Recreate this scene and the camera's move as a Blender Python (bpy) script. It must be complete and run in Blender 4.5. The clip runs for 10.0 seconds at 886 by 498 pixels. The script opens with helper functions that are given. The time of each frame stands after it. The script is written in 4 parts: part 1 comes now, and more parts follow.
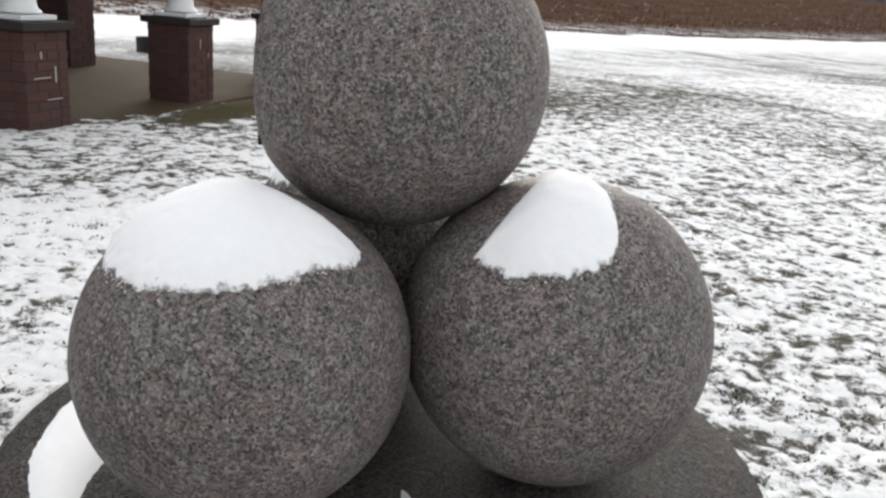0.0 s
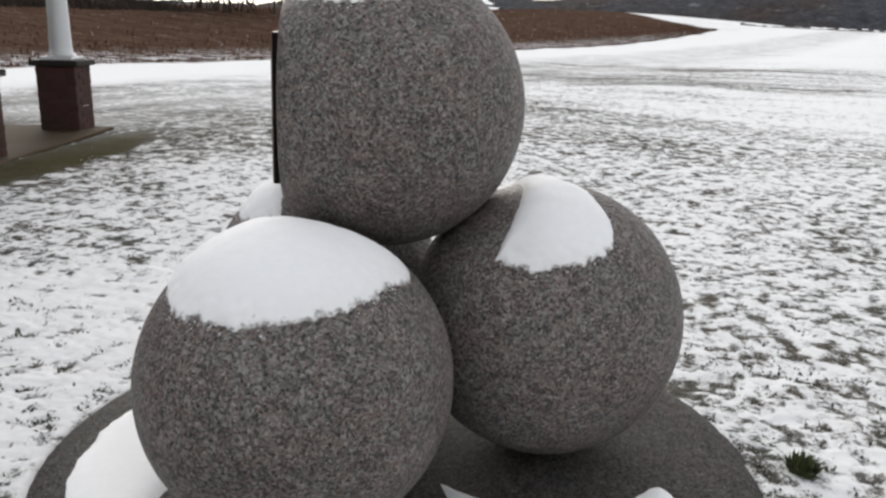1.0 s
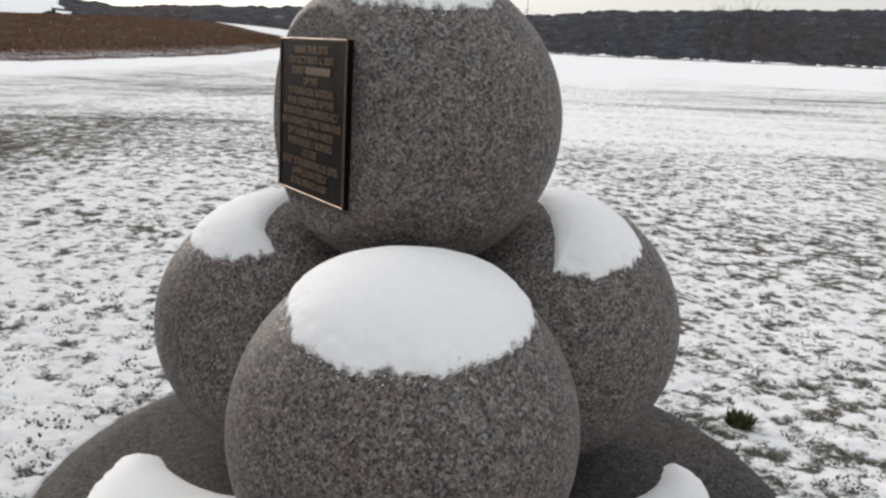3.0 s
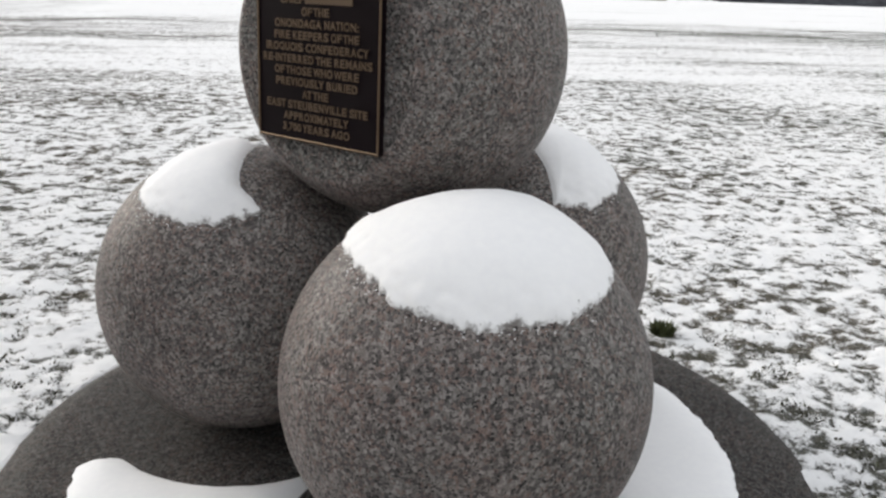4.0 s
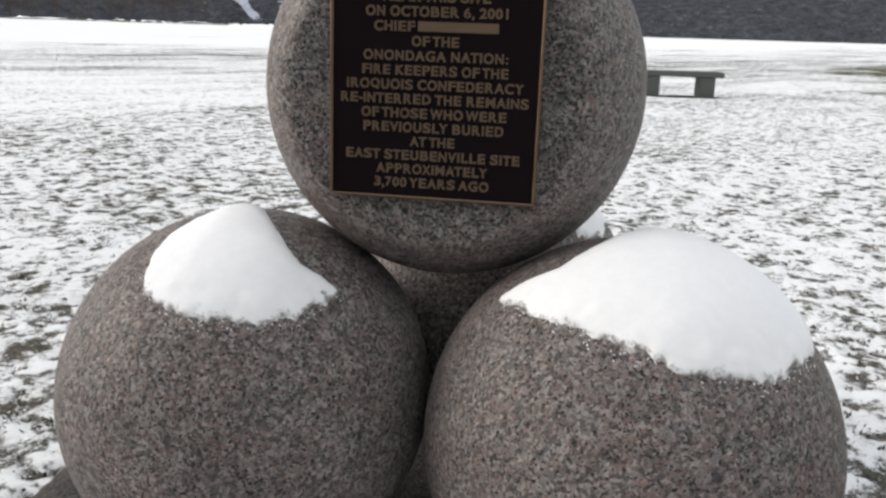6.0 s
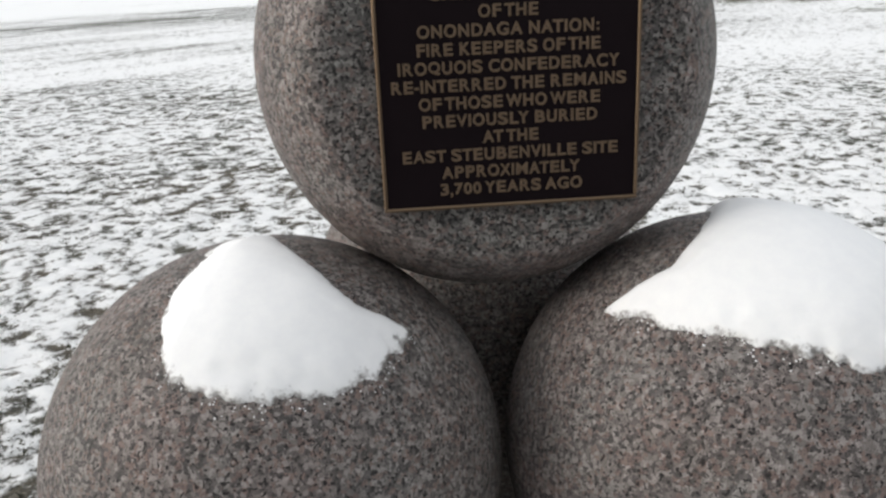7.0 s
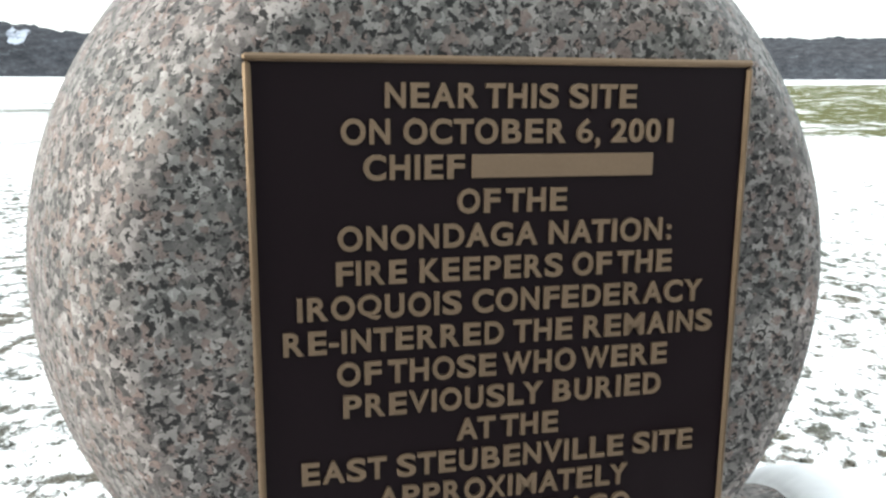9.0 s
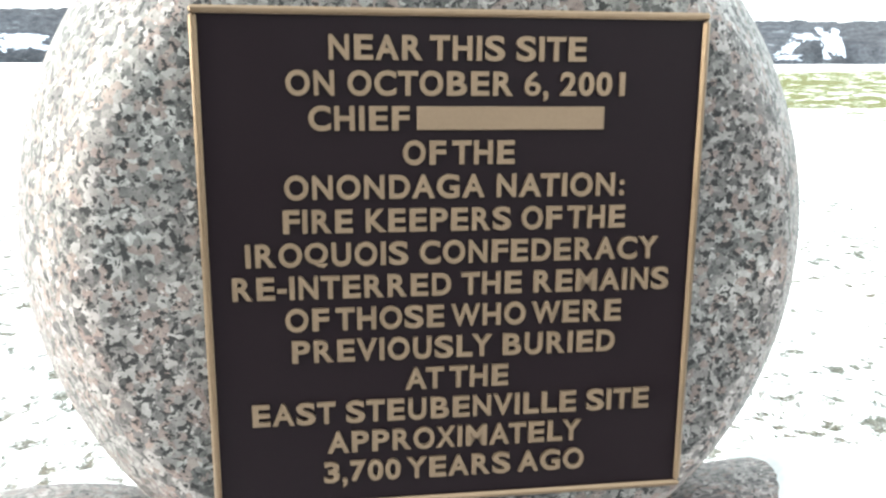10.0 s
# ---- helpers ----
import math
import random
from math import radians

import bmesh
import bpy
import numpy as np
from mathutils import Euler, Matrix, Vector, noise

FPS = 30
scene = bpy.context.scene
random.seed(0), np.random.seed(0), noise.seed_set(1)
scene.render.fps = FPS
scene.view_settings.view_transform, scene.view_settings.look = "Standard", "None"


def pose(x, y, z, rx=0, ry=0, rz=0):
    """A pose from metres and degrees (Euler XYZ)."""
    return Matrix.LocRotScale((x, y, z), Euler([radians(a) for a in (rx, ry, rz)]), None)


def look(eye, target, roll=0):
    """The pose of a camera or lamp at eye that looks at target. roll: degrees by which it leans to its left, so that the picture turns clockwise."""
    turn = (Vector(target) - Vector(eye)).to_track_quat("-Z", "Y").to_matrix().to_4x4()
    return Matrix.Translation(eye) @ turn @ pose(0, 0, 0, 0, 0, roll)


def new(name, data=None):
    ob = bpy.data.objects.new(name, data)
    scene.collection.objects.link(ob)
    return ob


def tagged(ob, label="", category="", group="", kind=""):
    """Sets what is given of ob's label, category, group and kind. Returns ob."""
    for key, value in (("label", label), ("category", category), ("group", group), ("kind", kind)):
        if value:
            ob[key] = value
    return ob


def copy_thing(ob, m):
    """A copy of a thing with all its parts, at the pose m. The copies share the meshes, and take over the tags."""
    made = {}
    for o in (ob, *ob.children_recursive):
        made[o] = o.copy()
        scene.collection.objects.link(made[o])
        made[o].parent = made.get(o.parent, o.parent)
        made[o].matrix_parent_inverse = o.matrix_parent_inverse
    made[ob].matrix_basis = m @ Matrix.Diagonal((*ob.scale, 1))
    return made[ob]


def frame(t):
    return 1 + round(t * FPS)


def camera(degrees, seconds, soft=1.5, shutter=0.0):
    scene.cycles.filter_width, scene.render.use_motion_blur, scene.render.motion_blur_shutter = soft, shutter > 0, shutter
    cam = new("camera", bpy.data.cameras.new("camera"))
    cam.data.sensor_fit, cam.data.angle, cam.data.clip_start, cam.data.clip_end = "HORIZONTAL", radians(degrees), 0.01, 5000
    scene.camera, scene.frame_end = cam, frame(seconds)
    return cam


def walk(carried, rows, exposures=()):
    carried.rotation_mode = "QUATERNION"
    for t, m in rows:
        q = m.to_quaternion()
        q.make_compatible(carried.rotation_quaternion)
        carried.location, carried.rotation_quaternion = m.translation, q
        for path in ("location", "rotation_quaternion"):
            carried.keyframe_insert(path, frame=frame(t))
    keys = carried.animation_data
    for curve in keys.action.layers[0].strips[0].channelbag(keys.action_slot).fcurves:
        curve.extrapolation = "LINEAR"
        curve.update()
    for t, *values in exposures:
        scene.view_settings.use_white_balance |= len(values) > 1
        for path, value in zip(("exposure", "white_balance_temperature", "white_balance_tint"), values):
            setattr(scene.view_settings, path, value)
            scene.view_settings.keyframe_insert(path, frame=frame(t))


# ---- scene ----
from functools import lru_cache

cam = camera(57.0, 10.0, soft=2.5)
PATH = [
    (0, (1.390, -1.183, 1.105), (0.016, 0.139, 0.500), 4.8),
    (0.1, (1.357, -1.226, 1.097), (0.277, -0.151, 0.610), 3.5),
    (0.2, (1.323, -1.266, 1.093), (0.289, -0.150, 0.598), 6.5),
    (0.3, (1.284, -1.300, 1.090), (0.321, -0.127, 0.585), 1.4),
    (0.4, (1.259, -1.339, 1.103), (0.265, -0.181, 0.624), 2.9),
    (0.5, (1.225, -1.367, 1.121), (0.038, 0.135, 0.541), 3.1),
    (0.7, (1.185, -1.472, 1.141), (0.344, -0.180, 0.713), 3.7),
    (0.9, (1.135, -1.598, 1.114), (0.323, -0.281, 0.704), 1.3),
    (1, (1.105, -1.653, 1.104), (0.132, 0.013, 0.581), 1.3),
    (1.1, (1.078, -1.703, 1.105), (0.323, -0.345, 0.720), 1.8),
    (1.2, (1.045, -1.737, 1.105), (0.309, -0.364, 0.738), 2.9),
    (1.4, (0.971, -1.795, 1.085), (0.311, -0.376, 0.753), 2.6),
    (1.5, (0.927, -1.812, 1.077), (0.098, -0.042, 0.648), 1.7),
    (1.6, (0.880, -1.822, 1.079), (0.214, -0.421, 0.687), 1.0),
    (1.7, (0.829, -1.833, 1.081), (0.200, -0.418, 0.680), 0.9),
    (1.9, (0.733, -1.863, 1.089), (0.201, -0.410, 0.681), 3.0),
    (2, (0.684, -1.887, 1.091), (0.117, -0.035, 0.591), 4.0),
    (2.2, (0.578, -1.941, 1.088), (0.148, -0.048, 0.606), 3.2),
    (3.3, (-0.027, -1.820, 1.063), (0.026, 0.122, 0.590), 3.2),
    (3.5, (-0.131, -1.793, 1.055), (0.044, 0.135, 0.555), 4.9),
    (3.6, (-0.186, -1.772, 1.051), (0.000, -0.236, 0.646), 7.4),
    (3.8, (-0.300, -1.739, 1.045), (0.022, -0.230, 0.622), 3.5),
    (3.9, (-0.356, -1.723, 1.040), (-0.001, -0.232, 0.580), 3.1),
    (4, (-0.408, -1.704, 1.037), (0.109, 0.135, 0.444), 2.0),
    (4.1, (-0.456, -1.682, 1.039), (-0.037, -0.211, 0.570), 3.1),
    (4.2, (-0.508, -1.649, 1.040), (-0.050, -0.192, 0.562), 3.1),
    (4.3, (-0.556, -1.621, 1.035), (-0.114, -0.156, 0.567), 2.2),
    (4.5, (-0.647, -1.544, 1.013), (-0.040, 0.281, 0.465), 0.6),
    (4.7, (-0.710, -1.464, 1.028), (-0.167, -0.039, 0.540), 0.1),
    (5, (-0.820, -1.374, 1.025), (0.066, 0.326, 0.455), 2.9),
    (5.2, (-0.907, -1.309, 1.028), (-0.037, -0.039, 0.592), 3.5),
    (5.3, (-0.948, -1.280, 1.030), (-0.079, -0.022, 0.559), 1.0),
    (5.4, (-0.988, -1.247, 1.025), (-0.099, -0.010, 0.536), 2.2),
    (5.5, (-1.019, -1.215, 1.019), (0.202, 0.258, 0.435), 0.8),
    (5.7, (-1.072, -1.163, 1.011), (0.226, 0.269, 0.499), 1.3),
    (6.8, (-1.125, -0.705, 1.028), (0.428, 0.391, 0.408), -2.3),
    (7, (-1.130, -0.624, 1.041), (0.467, 0.401, 0.408), -2.9),
    (7.2, (-1.100, -0.578, 1.039), (0.191, 0.213, 0.521), -2.1),
    (7.3, (-1.082, -0.557, 1.038), (0.246, 0.171, 0.522), -1.4),
    (7.5, (-1.047, -0.500, 1.035), (0.645, 0.347, 0.386), 0.1),
    (7.7, (-1.003, -0.462, 1.023), (0.356, 0.222, 0.528), -0.4),
    (7.8, (-0.978, -0.444, 1.024), (0.367, 0.258, 0.518), -1.0),
    (7.9, (-0.960, -0.426, 1.032), (0.395, 0.244, 0.506), 0.1),
    (8, (-0.934, -0.410, 1.037), (0.782, 0.371, 0.371), 0.3),
    (8.1, (-0.900, -0.407, 1.038), (0.497, 0.216, 0.570), 0.8),
    (8.2, (-0.865, -0.394, 1.038), (0.568, 0.197, 0.642), 1.1),
    (8.3, (-0.836, -0.368, 1.049), (0.592, 0.254, 0.681), 1.0),
    (8.4, (-0.818, -0.340, 1.059), (0.606, 0.296, 0.704), 0.5),
    (8.5, (-0.795, -0.324, 1.073), (1.016, 0.378, 0.595), 1.0),
    (8.6, (-0.775, -0.319, 1.071), (0.688, 0.210, 0.697), 0.3),
    (8.7, (-0.753, -0.316, 1.070), (0.712, 0.218, 0.710), 0.0),
    (8.8, (-0.742, -0.312, 1.067), (0.714, 0.261, 0.730), 0.1),
    (8.9, (-0.728, -0.318, 1.069), (0.724, 0.274, 0.751), 0.1),
    (9, (-0.715, -0.317, 1.073), (1.084, 0.459, 0.671), 0.2),
    (9.1, (-0.701, -0.329, 1.065), (0.722, 0.340, 0.767), 0.0),
    (9.2, (-0.677, -0.337, 1.061), (0.722, 0.382, 0.771), 0.1),
    (9.3, (-0.671, -0.337, 1.058), (0.723, 0.388, 0.757), 0.9),
    (9.4, (-0.668, -0.355, 1.060), (0.705, 0.391, 0.718), 1.7),
    (9.5, (-0.670, -0.363, 1.061), (1.071, 0.515, 0.615), 2.5),
    (9.7, (-0.674, -0.386, 1.061), (0.696, 0.349, 0.680), 1.3),
    (9.8, (-0.681, -0.379, 1.056), (0.698, 0.348, 0.699), 0.3),
    (10, (-0.692, -0.394, 1.053), (0.682, 0.349, 0.705), 0.1),
]
EXPOSURES = [(0, 0.2, 6520, 9), (0.5, 0.13, 6520, 9), (1.0, -0.12, 6500, 9.5), (1.5, -0.28, 6540, 10), (2.0, -0.34, 6500, 10), (3.5, -0.08, 6540, 9), (5.5, 0.02, 6500, 9.5), (7.0, -0.04, 6480, 8),
             (8.0, 0.02, 6400, 7.5), (8.5, 0.60, 6350, 4), (9.0, 1.08, 6250, 1), (9.5, 1.94, 6180, -1), (10.0, 2.1, 6180, -1)]
walk(cam, [(t, look(eye, target, roll)) for t, eye, target, roll in PATH], EXPOSURES)

# ---- light: a bright overcast winter sky, low sun behind thin cloud ----
SUN_AZ, SUN_EL = 134.0, 21.0
world = bpy.data.worlds.new("winter_sky")
scene.world = world
world.use_nodes = True
wn, wl = world.node_tree.nodes, world.node_tree.links
wn.clear()
w_out = wn.new("ShaderNodeOutputWorld")
w_bg = wn.new("ShaderNodeBackground")
w_sky = wn.new("ShaderNodeTexSky")
w_sky.sky_type = "NISHITA"
w_sky.sun_disc = False
w_sky.sun_elevation = radians(SUN_EL)
w_sky.sun_rotation = radians(90 - SUN_AZ)
w_sky.air_density, w_sky.dust_density, w_sky.ozone_density = 1.0, 4.0, 1.0
w_hsv = wn.new("ShaderNodeHueSaturation")
w_hsv.inputs["Saturation"].default_value = 0.4
w_hsv.inputs["Value"].default_value = 0.9
w_mix = wn.new("ShaderNodeMixRGB")
w_mix.blend_type = "ADD"
w_mix.inputs[0].default_value = 1.0
w_geo = wn.new("ShaderNodeTexCoord")
w_sep = wn.new("ShaderNodeSeparateXYZ")
w_ramp = wn.new("ShaderNodeValToRGB")
w_ramp.color_ramp.elements[0].color = (6.6, 6.55, 6.45, 1)
w_ramp.color_ramp.elements[1].color = (8.0, 8.1, 8.4, 1)
wl.new(w_geo.outputs["Generated"], w_sep.inputs[0])
wl.new(w_sep.outputs[2], w_ramp.inputs[0])
wl.new(w_ramp.outputs[0], w_mix.inputs[2])
wl.new(w_sky.outputs[0], w_hsv.inputs["Color"])
wl.new(w_hsv.outputs[0], w_mix.inputs[1])
wl.new(w_mix.outputs[0], w_bg.inputs[0])
w_bg.inputs[1].default_value = 0.094
wl.new(w_bg.outputs[0], w_out.inputs[0])

sun_data = bpy.data.lights.new("sun", "SUN")
sun_data.energy, sun_data.angle, sun_data.color = 1.1, radians(35), (1.0, 0.96, 0.91)
sun = new("sun", sun_data)
sun_dir = Vector((math.cos(radians(SUN_AZ)) * math.cos(radians(SUN_EL)), math.sin(radians(SUN_AZ)) * math.cos(radians(SUN_EL)), math.sin(radians(SUN_EL))))
sun.matrix_world = look(sun_dir * 50, (0, 0, 0))


# ---- materials ----
class Mat:
    """A node material with a Principled shader and a few shorthands."""

    def __init__(self, name, rough=0.6, metal=0.0, spec=0.5):
        self.m = bpy.data.materials.new(name)
        self.m.use_nodes = True
        self.n, self.l = self.m.node_tree.nodes, self.m.node_tree.links
        self.p = self.n["Principled BSDF"]
        self.p.inputs["Roughness"].default_value = rough
        self.p.inputs["Metallic"].default_value = metal
        self.p.inputs["Specular IOR Level"].default_value = spec
        self.co = self.n.new("ShaderNodeTexCoord")

    def put(self, socket, value):
        if hasattr(value, "is_output"):
            self.l.new(value, socket)
        elif isinstance(value, tuple) and len(value) == 3 and socket.type == "RGBA":
            socket.default_value = (*value, 1)
        else:
            socket.default_value = value

    def space(self, scale=(1, 1, 1), rot=(0, 0, 0), source="Object"):
        mp = self.n.new("ShaderNodeMapping")
        mp.inputs["Scale"].default_value = scale
        mp.inputs["Rotation"].default_value = rot
        self.l.new(self.co.outputs[source], mp.inputs[0])
        return mp.outputs[0]

    def noise(self, scale, detail=3.0, rough=0.55, vec=None, distort=0.0):
        t = self.n.new("ShaderNodeTexNoise")
        t.inputs["Scale"].default_value, t.inputs["Detail"].default_value = scale, detail
        t.inputs["Roughness"].default_value, t.inputs["Distortion"].default_value = rough, distort
        self.l.new(vec or self.co.outputs["Object"], t.inputs["Vector"])
        return t.outputs["Fac"]

    def voronoi(self, scale, vec=None, feature="F1", out="Color"):
        t = self.n.new("ShaderNodeTexVoronoi")
        t.feature = feature
        t.inputs["Scale"].default_value = scale
        self.l.new(vec or self.co.outputs["Object"], t.inputs["Vector"])
        return t.outputs[out]

    def ramp(self, fac, stops, hard=False):
        r = self.n.new("ShaderNodeValToRGB")
        r.color_ramp.interpolation = "CONSTANT" if hard else "LINEAR"
        e = r.color_ramp.elements
        while len(e) < len(stops):
            e.new(0.5)
        for el, (pos, col) in zip(e, stops):
            el.position = pos
            el.color = (*col, 1) if isinstance(col, tuple) else (col, col, col, 1)
        self.l.new(fac, r.inputs[0])
        return r.outputs[0]

    def mix(self, fac, a, b, mode="MIX"):
        x = self.n.new("ShaderNodeMixRGB")
        x.blend_type = mode
        self.put(x.inputs[0], fac), self.put(x.inputs[1], a), self.put(x.inputs[2], b)
        return x.outputs[0]

    def math(self, op, a, b=0.0, clamp=False):
        x = self.n.new("ShaderNodeMath")
        x.operation, x.use_clamp = op, clamp
        self.put(x.inputs[0], a), self.put(x.inputs[1], b)
        return x.outputs[0]

    def smooth(self, v, lo, hi, a=0.0, b=1.0):
        x = self.n.new("ShaderNodeMapRange")
        x.interpolation_type = "SMOOTHSTEP"
        self.put(x.inputs[0], v)
        for k, w in zip((1, 2, 3, 4), (lo, hi, a, b)):
            x.inputs[k].default_value = w
        return x.outputs[0]

    def xyz(self, source="Object"):
        x = self.n.new("ShaderNodeSeparateXYZ")
        self.l.new(self.co.outputs[source], x.inputs[0])
        return x.outputs

    def random(self):
        return self.n.new("ShaderNodeObjectInfo").outputs["Random"]

    def island(self):
        return self.n.new("ShaderNodeNewGeometry").outputs["Random Per Island"]

    def bump(self, height, strength=0.3, distance=0.01):
        b = self.n.new("ShaderNodeBump")
        b.inputs["Strength"].default_value, b.inputs["Distance"].default_value = strength, distance
        self.l.new(height, b.inputs["Height"])
        self.l.new(b.outputs[0], self.p.inputs["Normal"])

    def done(self, color=None, rough=None):
        if color is not None:
            self.put(self.p.inputs["Base Color"], color)
        if rough is not None:
            self.put(self.p.inputs["Roughness"], rough)
        return self.m


def granite_material(name="granite", gain=0.62, rough=0.55, contrast=0.0, spec=0.22, warm=1.25):
    m = Mat(name, rough, spec=spec)
    warp = m.n.new("ShaderNodeVectorMath")
    warp.operation = "ADD"
    jig = m.n.new("ShaderNodeTexNoise")
    jig.inputs["Scale"].default_value = 170.0
    sc = m.n.new("ShaderNodeVectorMath")
    sc.operation = "SCALE"
    sc.inputs["Scale"].default_value = 0.006
    m.l.new(m.co.outputs["Object"], jig.inputs["Vector"])
    m.l.new(jig.outputs["Color"], sc.inputs[0])
    m.l.new(m.co.outputs["Object"], warp.inputs[0]), m.l.new(sc.outputs[0], warp.inputs[1])
    v = warp.outputs[0]
    cell = m.voronoi(165.0, v)
    grain = m.ramp(cell, [(0.0, (0.17, 0.163, 0.158)), (0.24, (0.31, 0.292, 0.284)), (0.42, (0.31, 0.232, 0.208)),
                          (0.57, (0.09, 0.089, 0.090)), (0.70, (0.50, 0.485, 0.475)), (0.90, (0.04, 0.040, 0.041))], hard=True)
    cloud = m.ramp(m.noise(130.0, 4.0, 0.75, v), [(0.36, (0.040, 0.039, 0.039)), (0.5, (0.20, 0.186, 0.179)), (0.66, (0.52, 0.485, 0.468))])
    col = m.mix(0.28, grain, cloud)
    fine = m.voronoi(360.0, v)
    col = m.mix(0.12, col, m.ramp(fine, [(0.0, 0.07), (0.5, 0.21), (1.0, 0.42)]))
    clump = m.noise(38.0, 3.0, 0.6)
    col = m.mix(0.6, col, m.ramp(clump, [(0.3, 0.60), (0.7, 1.36)]), "MULTIPLY")
    mica = m.noise(205.0, 2.0, 0.5, v)
    speck = m.noise(420.0, 1.0, 0.5, v)
    col = m.mix(m.smooth(mica, 0.590 - contrast, 0.625 - contrast, 0.0, 0.95), col, (0.020, 0.0195, 0.020))
    col = m.mix(m.smooth(speck, 0.63, 0.68, 0.0, 0.85), col, (0.026, 0.026, 0.027))
    pale = m.noise(210.0, 1.0, 0.5, v)
    col = m.mix(m.smooth(pale, 0.66, 0.72, 0.0, 0.7), col, (0.62, 0.60, 0.59))
    patch = m.noise(6.0, 4.0)
    col = m.mix(0.6, col, m.ramp(patch, [(0.3, (0.82, 0.81, 0.805)), (0.7, (1.15, 1.11, 1.08))]), "MULTIPLY")
    tone = m.noise(9.0, 5.0, 0.7)
    col = m.mix(0.6, col, m.ramp(tone, [(0.35, (0.95, 0.995, 0.97)), (0.65, (1.08, 0.985, 0.95))]), "MULTIPLY")
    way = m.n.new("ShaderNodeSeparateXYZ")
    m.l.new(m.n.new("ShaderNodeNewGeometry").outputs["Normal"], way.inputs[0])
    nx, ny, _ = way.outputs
    # colour cast painted in by facing: greyer, cooler tint on the south-east sides
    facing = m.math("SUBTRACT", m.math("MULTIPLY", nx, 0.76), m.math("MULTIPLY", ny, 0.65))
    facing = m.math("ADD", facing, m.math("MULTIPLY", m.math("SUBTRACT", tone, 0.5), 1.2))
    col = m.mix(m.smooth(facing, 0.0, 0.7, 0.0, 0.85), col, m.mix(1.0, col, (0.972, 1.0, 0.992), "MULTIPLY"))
    stain = m.noise(3.0, 6.0, 0.65)
    col = m.mix(m.smooth(stain, 0.56, 0.75, 0.0, 0.4), col, (0.085, 0.088, 0.072))
    m.bump(m.mix(0.6, fine, mica), 0.16 + contrast * 4, 0.0015)
    col = m.mix(1.0, col, (gain * (1 + 0.02 * warm), gain * (1 - 0.012 * warm), gain * (1 - 0.012 * warm)), "MULTIPLY")
    return m.done(col, m.ramp(cell, [(0.0, rough - 0.06), (1.0, rough + 0.14)]))


def drift_material():
    """Snow on stone that thins to wet grains along its melting edge."""
    m = Mat("clinging_snow", 0.75, spec=0.2)
    a, b = m.noise(60.0, 5.0, 0.7), m.noise(420.0, 2.0, 0.6)
    c = m.mix(m.smooth(a, 0.3, 0.75), (0.90, 0.90, 0.91), (0.935, 0.935, 0.935))
    att = m.n.new("ShaderNodeAttribute")
    att.attribute_name = "cling"
    grains = m.mix(0.5, m.noise(95.0, 5.0, 0.75), m.noise(34.0, 4.0, 0.7))
    k = m.math("ADD", m.math("MULTIPLY", att.outputs["Fac"], 0.9), m.math("MULTIPLY", m.math("SUBTRACT", grains, 0.5), 2.4))
    k = m.smooth(k, 0.05, 0.50)
    m.bump(m.mix(0.7, a, b), 0.14, 0.003)
    return m.done(m.mix(k, (0.22, 0.207, 0.197), c))


def snow_material():
    m = Mat("snow", 0.75, spec=0.25)
    a, b = m.noise(60.0, 5.0, 0.7), m.noise(420.0, 2.0, 0.6)
    c = m.mix(m.smooth(a, 0.3, 0.75), (0.90, 0.90, 0.91), (0.935, 0.935, 0.935))
    m.bump(m.mix(0.7, a, b), 0.14, 0.003)
    return m.done(c)


